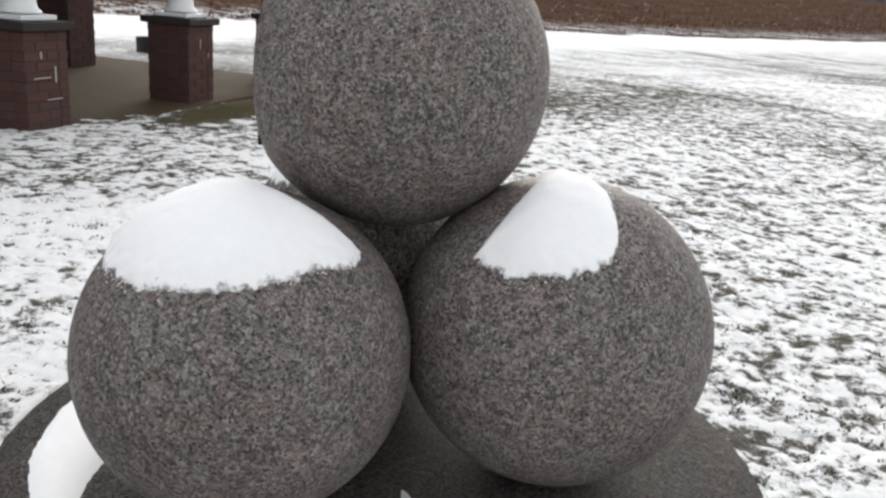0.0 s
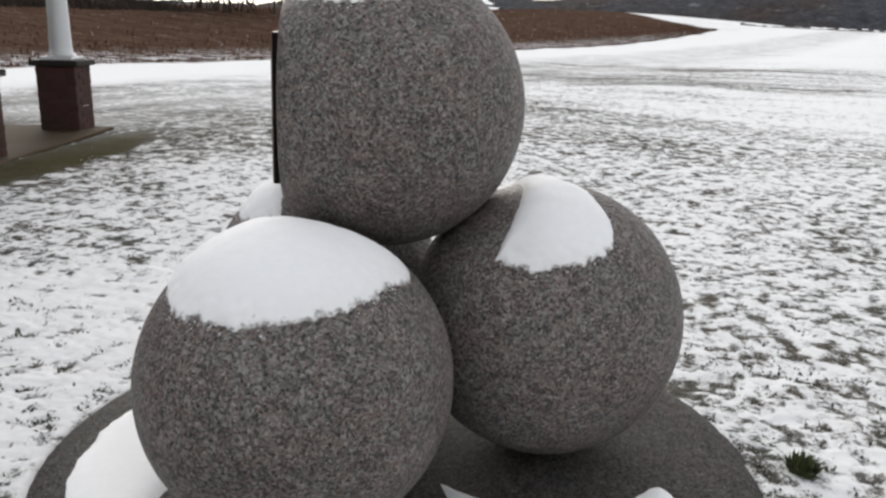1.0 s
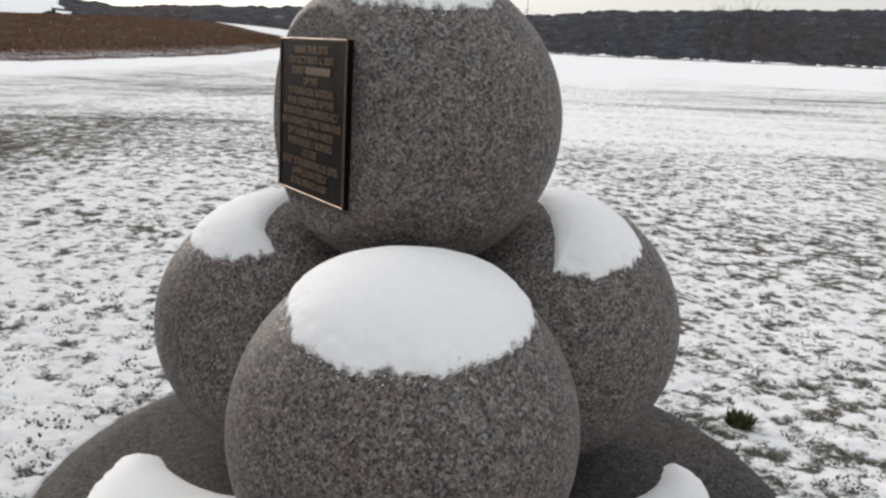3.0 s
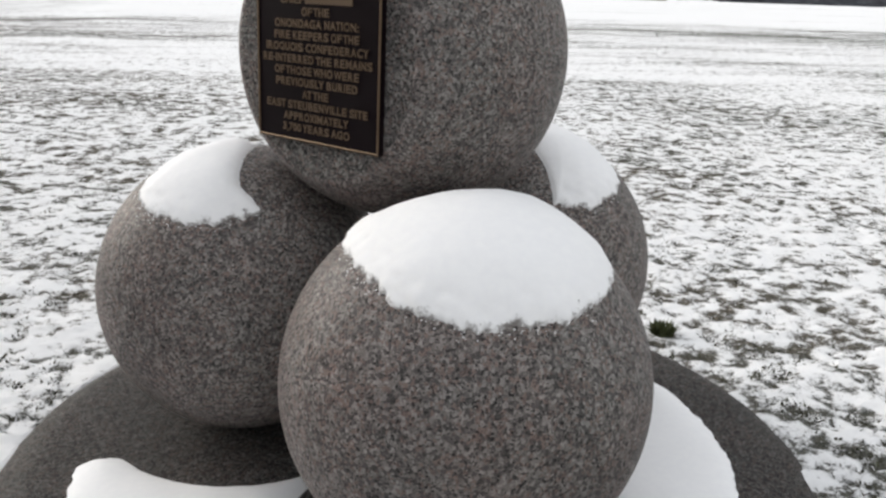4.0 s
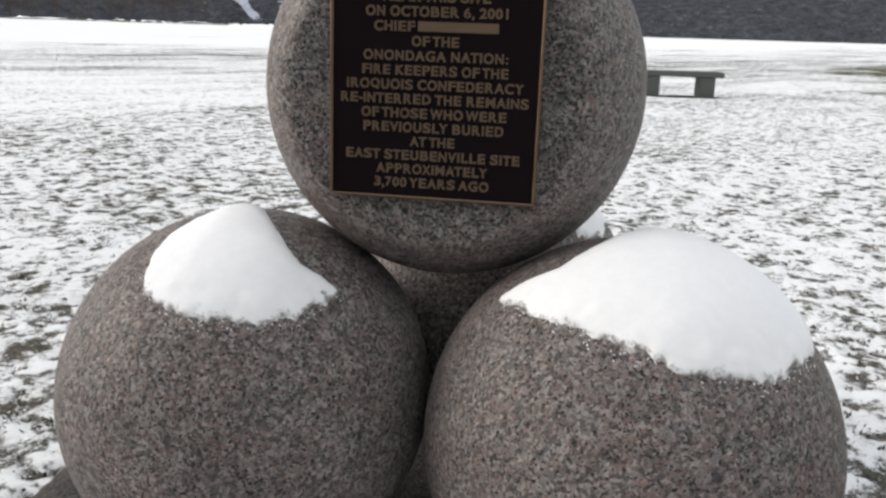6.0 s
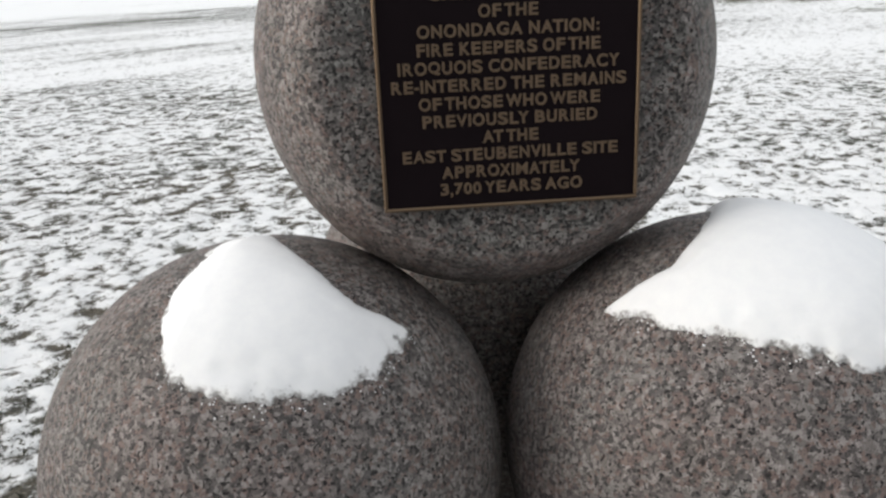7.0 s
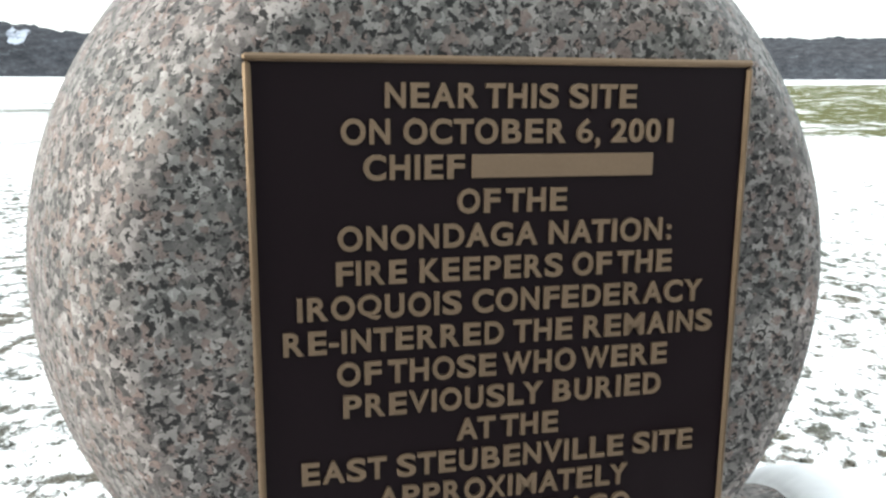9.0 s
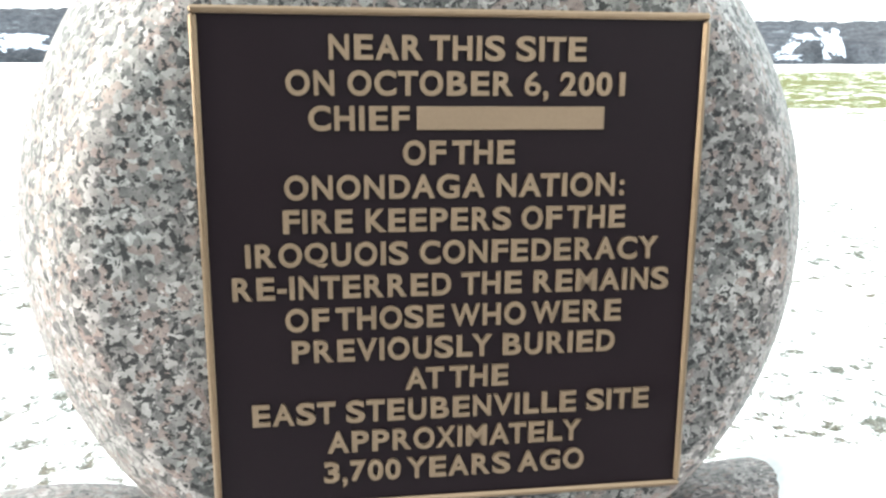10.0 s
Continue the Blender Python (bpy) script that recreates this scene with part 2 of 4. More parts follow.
def ground_material():
    """Thin snow over winter grass; a swept road of packed snow; a brown field; a green strip."""
    m = Mat("snowy_ground", 1.0, spec=0.0)
    x, y, _ = m.xyz()
    snow = m.mix(m.noise(40.0, 4.0), (0.81, 0.815, 0.82), (0.90, 0.902, 0.905))
    blades = m.mix(0.5, m.noise(60.0, 4.0, 0.7), m.noise(240.0, 3.0, 0.7))
    turf = m.mix(m.smooth(m.noise(1.3, 3.0), 0.4, 0.65), m.ramp(blades, [(0.36, (0.030, 0.027, 0.023)), (0.5, (0.092, 0.081, 0.064)), (0.64, (0.22, 0.188, 0.148))]),
                 m.ramp(blades, [(0.36, (0.026, 0.027, 0.023)), (0.5, (0.080, 0.079, 0.066)), (0.64, (0.17, 0.165, 0.135))]))
    att = m.n.new("ShaderNodeAttribute")
    att.attribute_name = "tussock"
    near = m.smooth(m.math("ADD", m.math("MULTIPLY", x, x), m.math("MULTIPLY", y, y)), 25.0, 45.0, 1.0, 0.0)
    flecks = m.mix(0.55, m.noise(20.0, 4.0, 0.7), m.noise(8.0, 4.0, 0.68))
    small = m.mix(near, flecks, m.mix(0.30, flecks, att.outputs["Fac"]))
    mid = m.noise(4.5, 4.0, 0.62)
    big = m.noise(0.5, 3.0, 0.6)
    far = m.noise(0.12, 4.0, 0.6, m.space((1, 2.2, 1), (0, 0, 0.5)))
    cover = m.math("ADD", m.math("MULTIPLY", small, 0.90), m.math("ADD", m.math("MULTIPLY", mid, 0.20), m.math("MULTIPLY", big, 0.12)))
    cover = m.math("ADD", cover, m.math("SUBTRACT", m.math("MULTIPLY", far, 0.16), 0.033))
    rows_w = m.math("MULTIPLY", m.math("SUBTRACT", m.noise(1.3, 3.0, 0.6, m.space((1.0, 0.10, 1))), 0.5), m.smooth(x, -9.0, -4.5, 0.20, 0.0))
    rows_n = m.math("MULTIPLY", m.math("SUBTRACT", m.noise(0.9, 3.0, 0.6, m.space((0.10, 1.0, 1), (0, 0, 0.25))), 0.5), m.smooth(y, 5.0, 10.0, 0.0, 0.22))
    cover = m.math("ADD", cover, m.math("ADD", rows_w, rows_n))
    cover = m.math("SUBTRACT", cover, m.math("MULTIPLY", m.smooth(x, -5.0, -2.8, 0.06, 0.0), m.math("MULTIPLY", m.smooth(y, 1.2, 3.5), m.smooth(y, 9.0, 14.0, 1.0, 0.0))))
    cover = m.math("ADD", cover, m.math("SUBTRACT", m.smooth(x, -1.2, 1.2, -0.006, 0.004), m.smooth(m.math("ADD", m.math("MULTIPLY", x, x), m.math("MULTIPLY", y, y)), 40.0, 110.0, 0.0, -0.036)))
    cover = m.math("SUBTRACT", cover, m.math("MULTIPLY", m.smooth(x, -0.2, 0.9, 0.0, 0.010), m.math("MULTIPLY", m.smooth(y, 1.6, 2.8), m.smooth(y, 6.0, 10.0, 1.0, 0.0))))
    # packed snow on the road that runs past the shelter and bends away
    xw = m.math("ADD", x, m.math("MULTIPLY", m.noise(0.2, 2.0), 2.5))
    road = m.math("MULTIPLY", m.smooth(xw, -21.0, -18.0), m.smooth(xw, -12.0, -10.0, 1.0, 0.0))
    east = m.smooth(y, 24.0, 42.0)
    road = m.math("MAXIMUM", road, m.math("MULTIPLY", east, 0.48))
    # a bare green strip
    gx = m.math("POWER", m.math("MULTIPLY", m.math("SUBTRACT", x, 60.0), 1 / 43.0), 2.0)
    gy = m.math("POWER", m.math("MULTIPLY", m.math("ADD", y, 6.0), 1 / 20.0), 2.0)
    gr = m.math("ADD", m.math("ADD", gx, gy), m.math("MULTIPLY", m.math("SUBTRACT", m.noise(0.25, 4.0), 0.5), 1.6))
    strip = m.smooth(gr, 0.7, 1.15, 1.0, 0.0)
    # mossy edge beside the shelter floor
    ox, oy = m.math("ADD", x, 5.45), m.math("SUBTRACT", y, 3.0)
    mx = m.math("POWER", m.math("MULTIPLY", m.math("ADD", m.math("MULTIPLY", ox, -0.53), m.math("MULTIPLY", oy, 0.848)), 1 / 1.9), 2.0)
    my = m.math("POWER", m.math("MULTIPLY", m.math("ADD", m.math("MULTIPLY", ox, 0.848), m.math("MULTIPLY", oy, 0.53)), 1 / 0.42), 2.0)
    moss = m.smooth(m.math("ADD", m.math("ADD", mx, my), m.math("MULTIPLY", m.noise(4.0, 5.0, 0.7), 1.6)), 1.1, 2.0, 1.0, 0.0)
    cover = m.math("SUBTRACT", m.math("ADD", cover, m.math("MULTIPLY", road, 0.20)), m.math("MULTIPLY", strip, m.smooth(m.noise(1.1, 4.0, 0.7, m.space((0.6, 1.0, 1))), 0.38, 0.66, 0.25, 0.03)))
    cover = m.math("SUBTRACT", cover, m.math("MULTIPLY", moss, 0.30))
    cover = m.math("SUBTRACT", cover, m.math("MULTIPLY", m.smooth(m.noise(0.05, 4.0, 0.6, m.space((1.0, 3.0, 1), (0, 0, 0.35))), 0.45, 0.7), 0.10))
    # a worn, greyer band out beyond the bench
    rr = m.math("ADD", m.math("MULTIPLY", x, x), m.math("MULTIPLY", y, y))
    band = m.math("MULTIPLY", m.math("MULTIPLY", m.smooth(rr, 420.0, 700.0), m.smooth(rr, 1500.0, 2600.0, 1.0, 0.0)), m.math("MULTIPLY", m.smooth(x, 2.0, 9.0), m.smooth(y, 2.0, 8.0)))
    cover = m.math("SUBTRACT", cover, m.math("MULTIPLY", band, 0.05))
    # snow cover lowered in a patch under the bench, leaving it darker
    bx, by = m.math("SUBTRACT", x, 13.25), m.math("SUBTRACT", y, 7.15)
    ba = m.math("MULTIPLY", m.math("ADD", m.math("MULTIPLY", bx, 0.69), m.math("MULTIPLY", by, -0.725)), 1 / 0.85)
    bb = m.math("MULTIPLY", m.math("ADD", m.math("MULTIPLY", bx, 0.725), m.math("MULTIPLY", by, 0.69)), 1 / 0.34)
    bare = m.smooth(m.math("ADD", m.math("ADD", m.math("POWER", ba, 4.0), m.math("POWER", bb, 4.0)), m.math("MULTIPLY", m.noise(9.0, 4.0), 0.9)), 0.9, 1.5, 1.0, 0.0)
    cover = m.math("SUBTRACT", cover, m.math("MULTIPLY", bare, 0.30))
    # thicker snow in the lee of the plinth
    lx, ly = m.math("ADD", x, 1.7), m.math("ADD", y, 0.5)
    lee = m.smooth(m.math("ADD", m.math("MULTIPLY", lx, lx), m.math("MULTIPLY", ly, ly)), 0.4, 2.2, 0.06, 0.0)
    cover = m.math("ADD", cover, lee)
    frost = m.noise(130.0, 3.0, 0.75)
    cover = m.math("ADD", cover, m.math("MULTIPLY", m.math("SUBTRACT", frost, 0.5), 0.16))
    amount = m.ramp(m.smooth(cover, 0.575, 0.675), [(0.0, 0.02), (0.35, 0.22), (0.62, 0.80), (1.0, 1.0)])
    amount = m.mix(m.math("MULTIPLY", m.smooth(x, -8.5, -5.0, 0.5, 0.0), m.smooth(xw, -12.5, -10.5)), amount, m.ramp(m.noise(0.9, 5.0, 0.66), [(0.36, 0.30), (0.5, 0.66), (0.62, 0.96)]))
    green = m.ramp(blades, [(0.25, (0.055, 0.058, 0.022)), (0.75, (0.15, 0.15, 0.066))])
    turf = m.mix(m.smooth(x, 1.0, 8.0, 0.0, 0.8), turf, m.mix(1.0, turf, (0.90, 1.03, 0.97), "MULTIPLY"))
    turf = m.mix(strip, turf, green)
    turf = m.mix(moss, turf, m.ramp(blades, [(0.25, (0.030, 0.027, 0.011)), (0.75, (0.100, 0.086, 0.040))]))
    col = m.mix(amount, turf, snow)
    # the brown field past the road
    weeds = m.noise(0.9, 6.0, 0.7, m.space((0.5, 1.4, 1)))
    brown = m.ramp(weeds, [(0.3, (0.066, 0.039, 0.027)), (0.6, (0.088, 0.054, 0.038)), (0.8, (0.115, 0.074, 0.054))])
    brown = m.mix(m.smooth(m.noise(2.6, 5.0, 0.7, m.space((0.3, 1.0, 1))), 0.46, 0.58, 0.0, 0.8), brown, (0.8, 0.8, 0.82))
    brown = m.mix(m.smooth(x, -25.0, -18.5, 1.0, 0.0), brown, m.ramp(weeds, [(0.3, (0.058, 0.034, 0.024)), (0.55, (0.095, 0.060, 0.043)), (0.75, (0.165, 0.118, 0.086))]))
    brown = m.mix(m.smooth(m.noise(1.5, 6.0, 0.75, m.space((0.35, 1.0, 1))), 0.60, 0.68, 0.0, 0.45), brown, (0.62, 0.60, 0.60))
    edge = m.math("ADD", x, m.math("MULTIPLY", m.math("SUBTRACT", m.noise(0.35, 3.0), 0.5), 3.0))
    edge = m.math("ADD", edge, m.math("MULTIPLY", m.math("MAXIMUM", m.math("SUBTRACT", y, 54.0), 0.0), 0.10))
    field = m.smooth(edge, -17.7, -17.1, 1.0, 0.0)
    upper = m.math("ADD", m.math("ADD", y, m.math("MULTIPLY", x, 1.67)), m.math("MULTIPLY", m.noise(0.06, 3.0), 14.0))
    field = m.math("MULTIPLY", field, m.smooth(upper, 72.0, 76.0, 1.0, 0.0))
    col = m.mix(field, col, brown)
    h = m.math("ADD", m.math("MULTIPLY", amount, 0.7), m.math("MULTIPLY", blades, 0.4))
    m.bump(h, 0.7, 0.015)
    return m.done(col)


def plain(name, a, b, rough=0.7, scale=8.0, metal=0.0, bump=0.15, dist=0.004, spec=0.4):
    m = Mat(name, rough, metal, spec)
    n1, n2 = m.noise(scale, 5.0, 0.65), m.noise(scale * 9, 3.0)
    m.bump(m.mix(0.5, n1, n2), bump, dist)
    return m.done(m.mix(m.mix(0.4, n1, n2), a, b), m.smooth(n1, 0.2, 0.8, max(rough - 0.1, 0.05), min(rough + 0.12, 1)))


def brick_material():
    m = Mat("brick", 0.85, spec=0.25)
    r = m.random()
    base = m.ramp(r, [(0.0, (0.070, 0.034, 0.030)), (0.45, (0.088, 0.042, 0.037)), (0.8, (0.084, 0.046, 0.042)), (1.0, (0.062, 0.033, 0.030))])
    n1 = m.noise(22.0, 5.0, 0.7)
    lime = m.smooth(m.noise(5.0, 6.0, 0.75, distort=1.0), 0.66, 0.74, 0.0, 0.55)
    col = m.mix(m.smooth(n1, 0.3, 0.75, 0.0, 0.5), base, (0.06, 0.035, 0.03))
    col = m.mix(lime, col, (0.55, 0.53, 0.50))
    m.bump(n1, 0.4, 0.006)
    return m.done(col)


def wood_hill_material():
    m = Mat("bare_woodland", 0.95, spec=0.05)
    streak = m.noise(0.22, 6.0, 0.75, m.space((1, 1, 0.25)))
    mass = m.noise(0.02, 5.0, 0.6)
    # bluish ramp puts distance haze into the woods' colour, most towards the east
    col = m.mix(m.math("MULTIPLY", m.smooth(mass, 0.35, 0.65), m.smooth(m.xyz()[0], -20.0, 60.0, 1.0, 0.15)), m.ramp(streak, [(0.3, (0.022, 0.024, 0.029)), (0.7, (0.082, 0.087, 0.100))]),
                m.ramp(streak, [(0.3, (0.025, 0.020, 0.019)), (0.7, (0.086, 0.067, 0.062))]))
    fine = m.noise(0.9, 4.0, 0.7, m.space((1, 1, 0.12)))
    col = m.mix(0.6, col, m.ramp(fine, [(0.3, 0.42), (0.7, 1.55)]), "MULTIPLY")
    floor_snow = m.smooth(m.noise(0.09, 7.0, 0.78, m.space((1, 1, 2.0))), 0.57, 0.72, 0.0, 0.26)
    col = m.mix(floor_snow, col, (0.55, 0.57, 0.61))
    m.bump(streak, 0.35, 1.5)
    return m.done(col)


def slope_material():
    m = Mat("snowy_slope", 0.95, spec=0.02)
    # pale blue of far snow put into the colour, mottled with tree grey
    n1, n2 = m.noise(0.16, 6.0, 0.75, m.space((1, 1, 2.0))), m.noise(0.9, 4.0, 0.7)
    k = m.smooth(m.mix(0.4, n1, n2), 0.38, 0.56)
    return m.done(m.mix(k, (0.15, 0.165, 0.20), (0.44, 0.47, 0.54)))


SLOPE = slope_material()
DRIFT = drift_material()
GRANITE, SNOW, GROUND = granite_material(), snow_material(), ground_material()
# rough sawn finish; the lower gain paints the face's shade into the colour
SAWN_SHADED = granite_material("sawn_shaded_granite", 0.52, 0.7, 0.040, spec=0.3, warm=0.2)
DAMP = granite_material("damp_granite", 0.27, 0.65, spec=0.1, warm=-0.3)
BRICK, WOODS = brick_material(), wood_hill_material()
MORTAR = plain("mortar", (0.046, 0.026, 0.023), (0.068, 0.041, 0.036), 0.9, 12)
CAPSTONE = plain("dark_capstone", (0.015, 0.012, 0.011), (0.036, 0.029, 0.026), 0.8, 10)
WHITE_PAINT = plain("white_paint", (0.70, 0.71, 0.72), (0.80, 0.81, 0.82), 0.45, 5, bump=0.05)
CONCRETE = plain("damp_concrete", (0.052, 0.036, 0.021), (0.092, 0.066, 0.041), 0.85, 2.2, spec=0.1)
BROWN_STRIP = plain("dull_brown_strip", (0.06, 0.055, 0.048), (0.13, 0.12, 0.10), 0.95, 3, spec=0.05)
LIME = plain("lime_bloom", (0.28, 0.26, 0.25), (0.52, 0.50, 0.48), 0.9, 30)
BENCHSTONE = plain("bench_stone", (0.055, 0.062, 0.056), (0.115, 0.122, 0.112), 0.8, 6)
ENAMEL = plain("dark_bronze_enamel", (0.0050, 0.0024, 0.0036), (0.0072, 0.0036, 0.0050), 0.45, 30, bump=0.2, dist=0.0005, spec=0.09)
BRASS = plain("brushed_bronze", (0.118, 0.080, 0.052), (0.185, 0.130, 0.086), 0.45, 60, metal=0.6, bump=0.15, dist=0.0006)
BORDER = plain("polished_bronze_edge", (0.125, 0.086, 0.056), (0.22, 0.155, 0.102), 0.38, 25, metal=0.9, bump=0.12, dist=0.0006)
BARK = plain("bark", (0.030, 0.023, 0.019), (0.078, 0.060, 0.048), 0.95, 6)
ROOF_MAT = plain("dark_timber", (0.05, 0.04, 0.035), (0.09, 0.075, 0.06), 0.8, 4)
DOOR_MAT = plain("dark_painted_door", (0.020, 0.028, 0.032), (0.035, 0.045, 0.05), 0.5, 3)
IRON = plain("black_iron", (0.012, 0.012, 0.013), (0.03, 0.029, 0.028), 0.6, 20, metal=0.4)
HOUSE_WHITE = plain("white_siding", (0.68, 0.69, 0.71), (0.80, 0.80, 0.81), 0.7, 1.5)


def grass_material():
    m = Mat("winter_grass", 0.8, spec=0.15)
    i = m.island()
    return m.done(m.ramp(i, [(0.0, (0.045, 0.045, 0.036)), (0.4, (0.085, 0.083, 0.062)), (0.7, (0.13, 0.12, 0.095)), (0.84, (0.095, 0.10, 0.065)), (0.86, (0.5, 0.5, 0.5)), (1.0, (0.75, 0.75, 0.76))]))


def stalk_material():
    m = Mat("dead_stalks", 0.95, spec=0.02)
    i = m.island()
    return m.done(m.ramp(i, [(0.0, (0.065, 0.033, 0.021)), (0.5, (0.085, 0.044, 0.028)), (0.965, (0.11, 0.062, 0.042)), (0.975, (0.4, 0.38, 0.37)), (1.0, (0.6, 0.59, 0.59))]))


GRASS, STALK = grass_material(), stalk_material()
CLUMP = plain("dark_green_plant", (0.030, 0.040, 0.012), (0.085, 0.095, 0.035), 0.8, 40)


# ---- mesh helpers ----
def link(name, bm, material, smooth=True):
    me = bpy.data.meshes.new(name)
    bm.to_mesh(me)
    bm.free()
    me.materials.append(material)
    if smooth:
        me.polygons.foreach_set("use_smooth", [True] * len(me.polygons))
    return new(name, me)


def part(name, bm, material, parent, label="", smooth=False):
    ob = link(name, bm, material, smooth)
    ob.parent = parent
    if label:
        tagged(ob, label)
    return ob


def lathe(profile, segments=64):
    """A body of revolution round z, from (radius, height) pairs, top to bottom."""
    bm = bmesh.new()
    rings = []
    for r, z in profile:
        if r < 1e-6:
            rings.append([bm.verts.new((0, 0, z))])
        else:
            rings.append([bm.verts.new((r * math.cos(2 * math.pi * k / segments), r * math.sin(2 * math.pi * k / segments), z)) for k in range(segments)])
    for a, b in zip(rings, rings[1:]):
        for k in range(segments):
            q = (k + 1) % segments
            f = [a[k % len(a)], b[k % len(b)], b[q % len(b)], a[q % len(a)]]
            f = [v for n, v in enumerate(f) if v not in f[:n]]
            if len(f) > 2:
                bm.faces.new(f)
    return bm


def block(x, y, z, bevel=0.004, m=None, segments=1):
    """A box with worn edges, centred on the origin."""
    bm = bmesh.new()
    bmesh.ops.create_cube(bm, size=1.0, matrix=Matrix.Diagonal((x, y, z, 1)))
    if bevel:
        bmesh.ops.bevel(bm, geom=bm.edges[:], offset=bevel, segments=segments, affect="EDGES", profile=0.5)
    if m is not None:
        bm.transform(m)
    return bm


def lerp_table(table, v):
    """Straight-line reading of (key, value) pairs."""
    if v <= table[0][0]:
        return table[0][1]
    for (a, fa), (b, fb) in zip(table, table[1:]):
        if v <= b:
            return fa + (fb - fa) * (v - a) / (b - a)
    return table[-1][1]


def smoothstep(a, b, v):
    k = min(max((v - a) / (b - a), 0.0), 1.0)
    return k * k * (3 - 2 * k)


# ---- ground ----
def terrain(x, y):
    d = math.hypot(x, y)
    h = 1.7 * smoothstep(15, 190, d)
    h += 3.6 * smoothstep(-19, -75, x) * smoothstep(-80, -30, y) * (1 - smoothstep(-47, -75, x))
    az = math.degrees(math.atan2(y, x))
    h += 1.0 * smoothstep(45, 150, d) * smoothstep(80, 104, az) * smoothstep(128, 112, az)
    h -= 0.10 * smoothstep(3.0, 7.0, -x) * smoothstep(-20, -9, x)
    if d > 1.2:
        h += 0.05 * noise.noise(Vector((x * 0.35, y * 0.35, 3.0))) * smoothstep(1.2, 5, d)
    if d < 14:
        h += 0.010 * noise.noise(Vector((x * 5.0, y * 5.0, 0.0)))
        h += 0.042 * (tussock(x, y) - 0.5) * (1 - smoothstep(6.0, 9.0, d))
    return h


def tussock(x, y):
    """How high the snow stands between the grass tufts, about 0.5."""
    return 0.5 + 0.18 * noise.noise(Vector((x * 11.0, y * 11.0, 4.0))) + 0.18 * noise.noise(Vector((x * 25.0, y * 25.0, 9.0))) + 0.08 * noise.noise(Vector((x * 50.0, y * 50.0, 1.0)))


def build_ground():
    radii = [0.0]
    step = 0.05
    while radii[-1] < 900:
        radii.append(radii[-1] + step)
        r = radii[-1]
        step = 0.05 if r < 0.85 else max(0.018, r * 0.0068) if r < 7 else r * 0.024
    n = 900
    verts, faces = [(0.0, 0.0, -0.05)], []
    for r in radii[1:]:
        for k in range(n):
            a = 2 * math.pi * k / n
            x, y = r * math.cos(a), r * math.sin(a)
            z = terrain(x, y)
            if r < 0.89:
                z = -0.06
            verts.append((x, y, z))
    for k in range(n):
        faces.append((0, 1 + k, 1 + (k + 1) % n))
    for i in range(len(radii) - 2):
        a, b = 1 + i * n, 1 + (i + 1) * n
        for k in range(n):
            q = (k + 1) % n
            faces.append((a + k, b + k, b + q, a + q))
    me = bpy.data.meshes.new("ground")
    me.from_pydata(verts, [], faces)
    me.materials.append(GROUND)
    tuft = me.attributes.new("tussock", "FLOAT", "POINT")
    tuft.data.foreach_set("value", [tussock(v[0], v[1]) if v[0] ** 2 + v[1] ** 2 < 50 else 0.5 for v in verts])
    me.polygons.foreach_set("use_smooth", [True] * len(me.polygons))
    tagged(new("ground", me), "grassy field under thin patchy snow with a snowy road", "ground", kind="structure")


build_ground()

# ---- hills round the field ----
RIDGE = [(-180, 2.3), (-120, 2.5), (-60, 2.4), (-20, 2.6), (-4, 2.6), (3, 2.75), (7, 2.85), (20, 3.2), (38, 3.0), (47, 2.9), (52, 3.5), (59, 3.3), (67, 3.55),
         (75, 3.3), (82, 3.1), (87, 2.6), (92, 2.6), (99, 2.7), (105, 2.35), (110, 2.2), (114, 1.9), (119, 2.5), (127, 2.3), (130, 1.5), (133, 1.2), (143, 1.3), (147, 4.0), (165, 5.0), (180, 2.3)]


def ridge_height(az):
    return lerp_table(RIDGE, (az + 180) % 360 - 180)


def hill_point(az, k, far=420.0):
    """A place on the hillside: k runs from its foot (0) to its crest (1)."""
    d = far * (0.92 + 0.16 * k)
    top = 1.08 + d * math.tan(radians(ridge_height(az)))
    z = 1.5 + (top - 1.5) * (1 - (1 - k) ** 1.5)
    return Vector((d * math.cos(radians(az)), d * math.sin(radians(az)), z))


def build_hills():
    verts, faces = [], []
    cols, rows = 1440, 9
    for c in range(cols):
        az = -180 + 360 * c / cols
        for r in range(rows):
            p = hill_point(az, r / (rows - 2) if r < rows - 1 else 1.0)
            if r == rows - 1:
                p = Vector((p.x * 1.06, p.y * 1.06, -2.0))
            elif r > 0:
                p.z += 1.3 * noise.noise(Vector((az * 0.8, r * 0.7, 0))) * r / rows + (0.9 * random.random() + 0.5 * noise.noise(Vector((az * 6, 0, 5))) if r == rows - 2 else 0)
            verts.append(p)
    for c in range(cols):
        a, b = c * rows, ((c + 1) % cols) * rows
        for r in range(rows - 1):
            faces.append((a + r, b + r, b + r + 1, a + r + 1))
    me = bpy.data.meshes.new("wooded_hills")
    me.from_pydata([tuple(v) for v in verts], [], faces)
    me.materials.append(WOODS)
    tagged(new("backdrop_wooded_hills", me), "distant hills of bare dark winter woods", "hills", kind="structure")


build_hills()


# ---- the stacked granite balls ----
BALLS = {"a": ((0.0105, -0.3934, 0.3600), 0.340), "b": ((0.320, 0.2217, 0.3830), 0.351), "c": ((-0.3594, 0.1805, 0.3645), 0.334)}
TOP_C, TOP_R = Vector((-0.0292, -0.0048, 0.9180)), 0.337
FACE_AZ, FACE_TILT, FACE_D = 216.3, 0.8, 0.2365
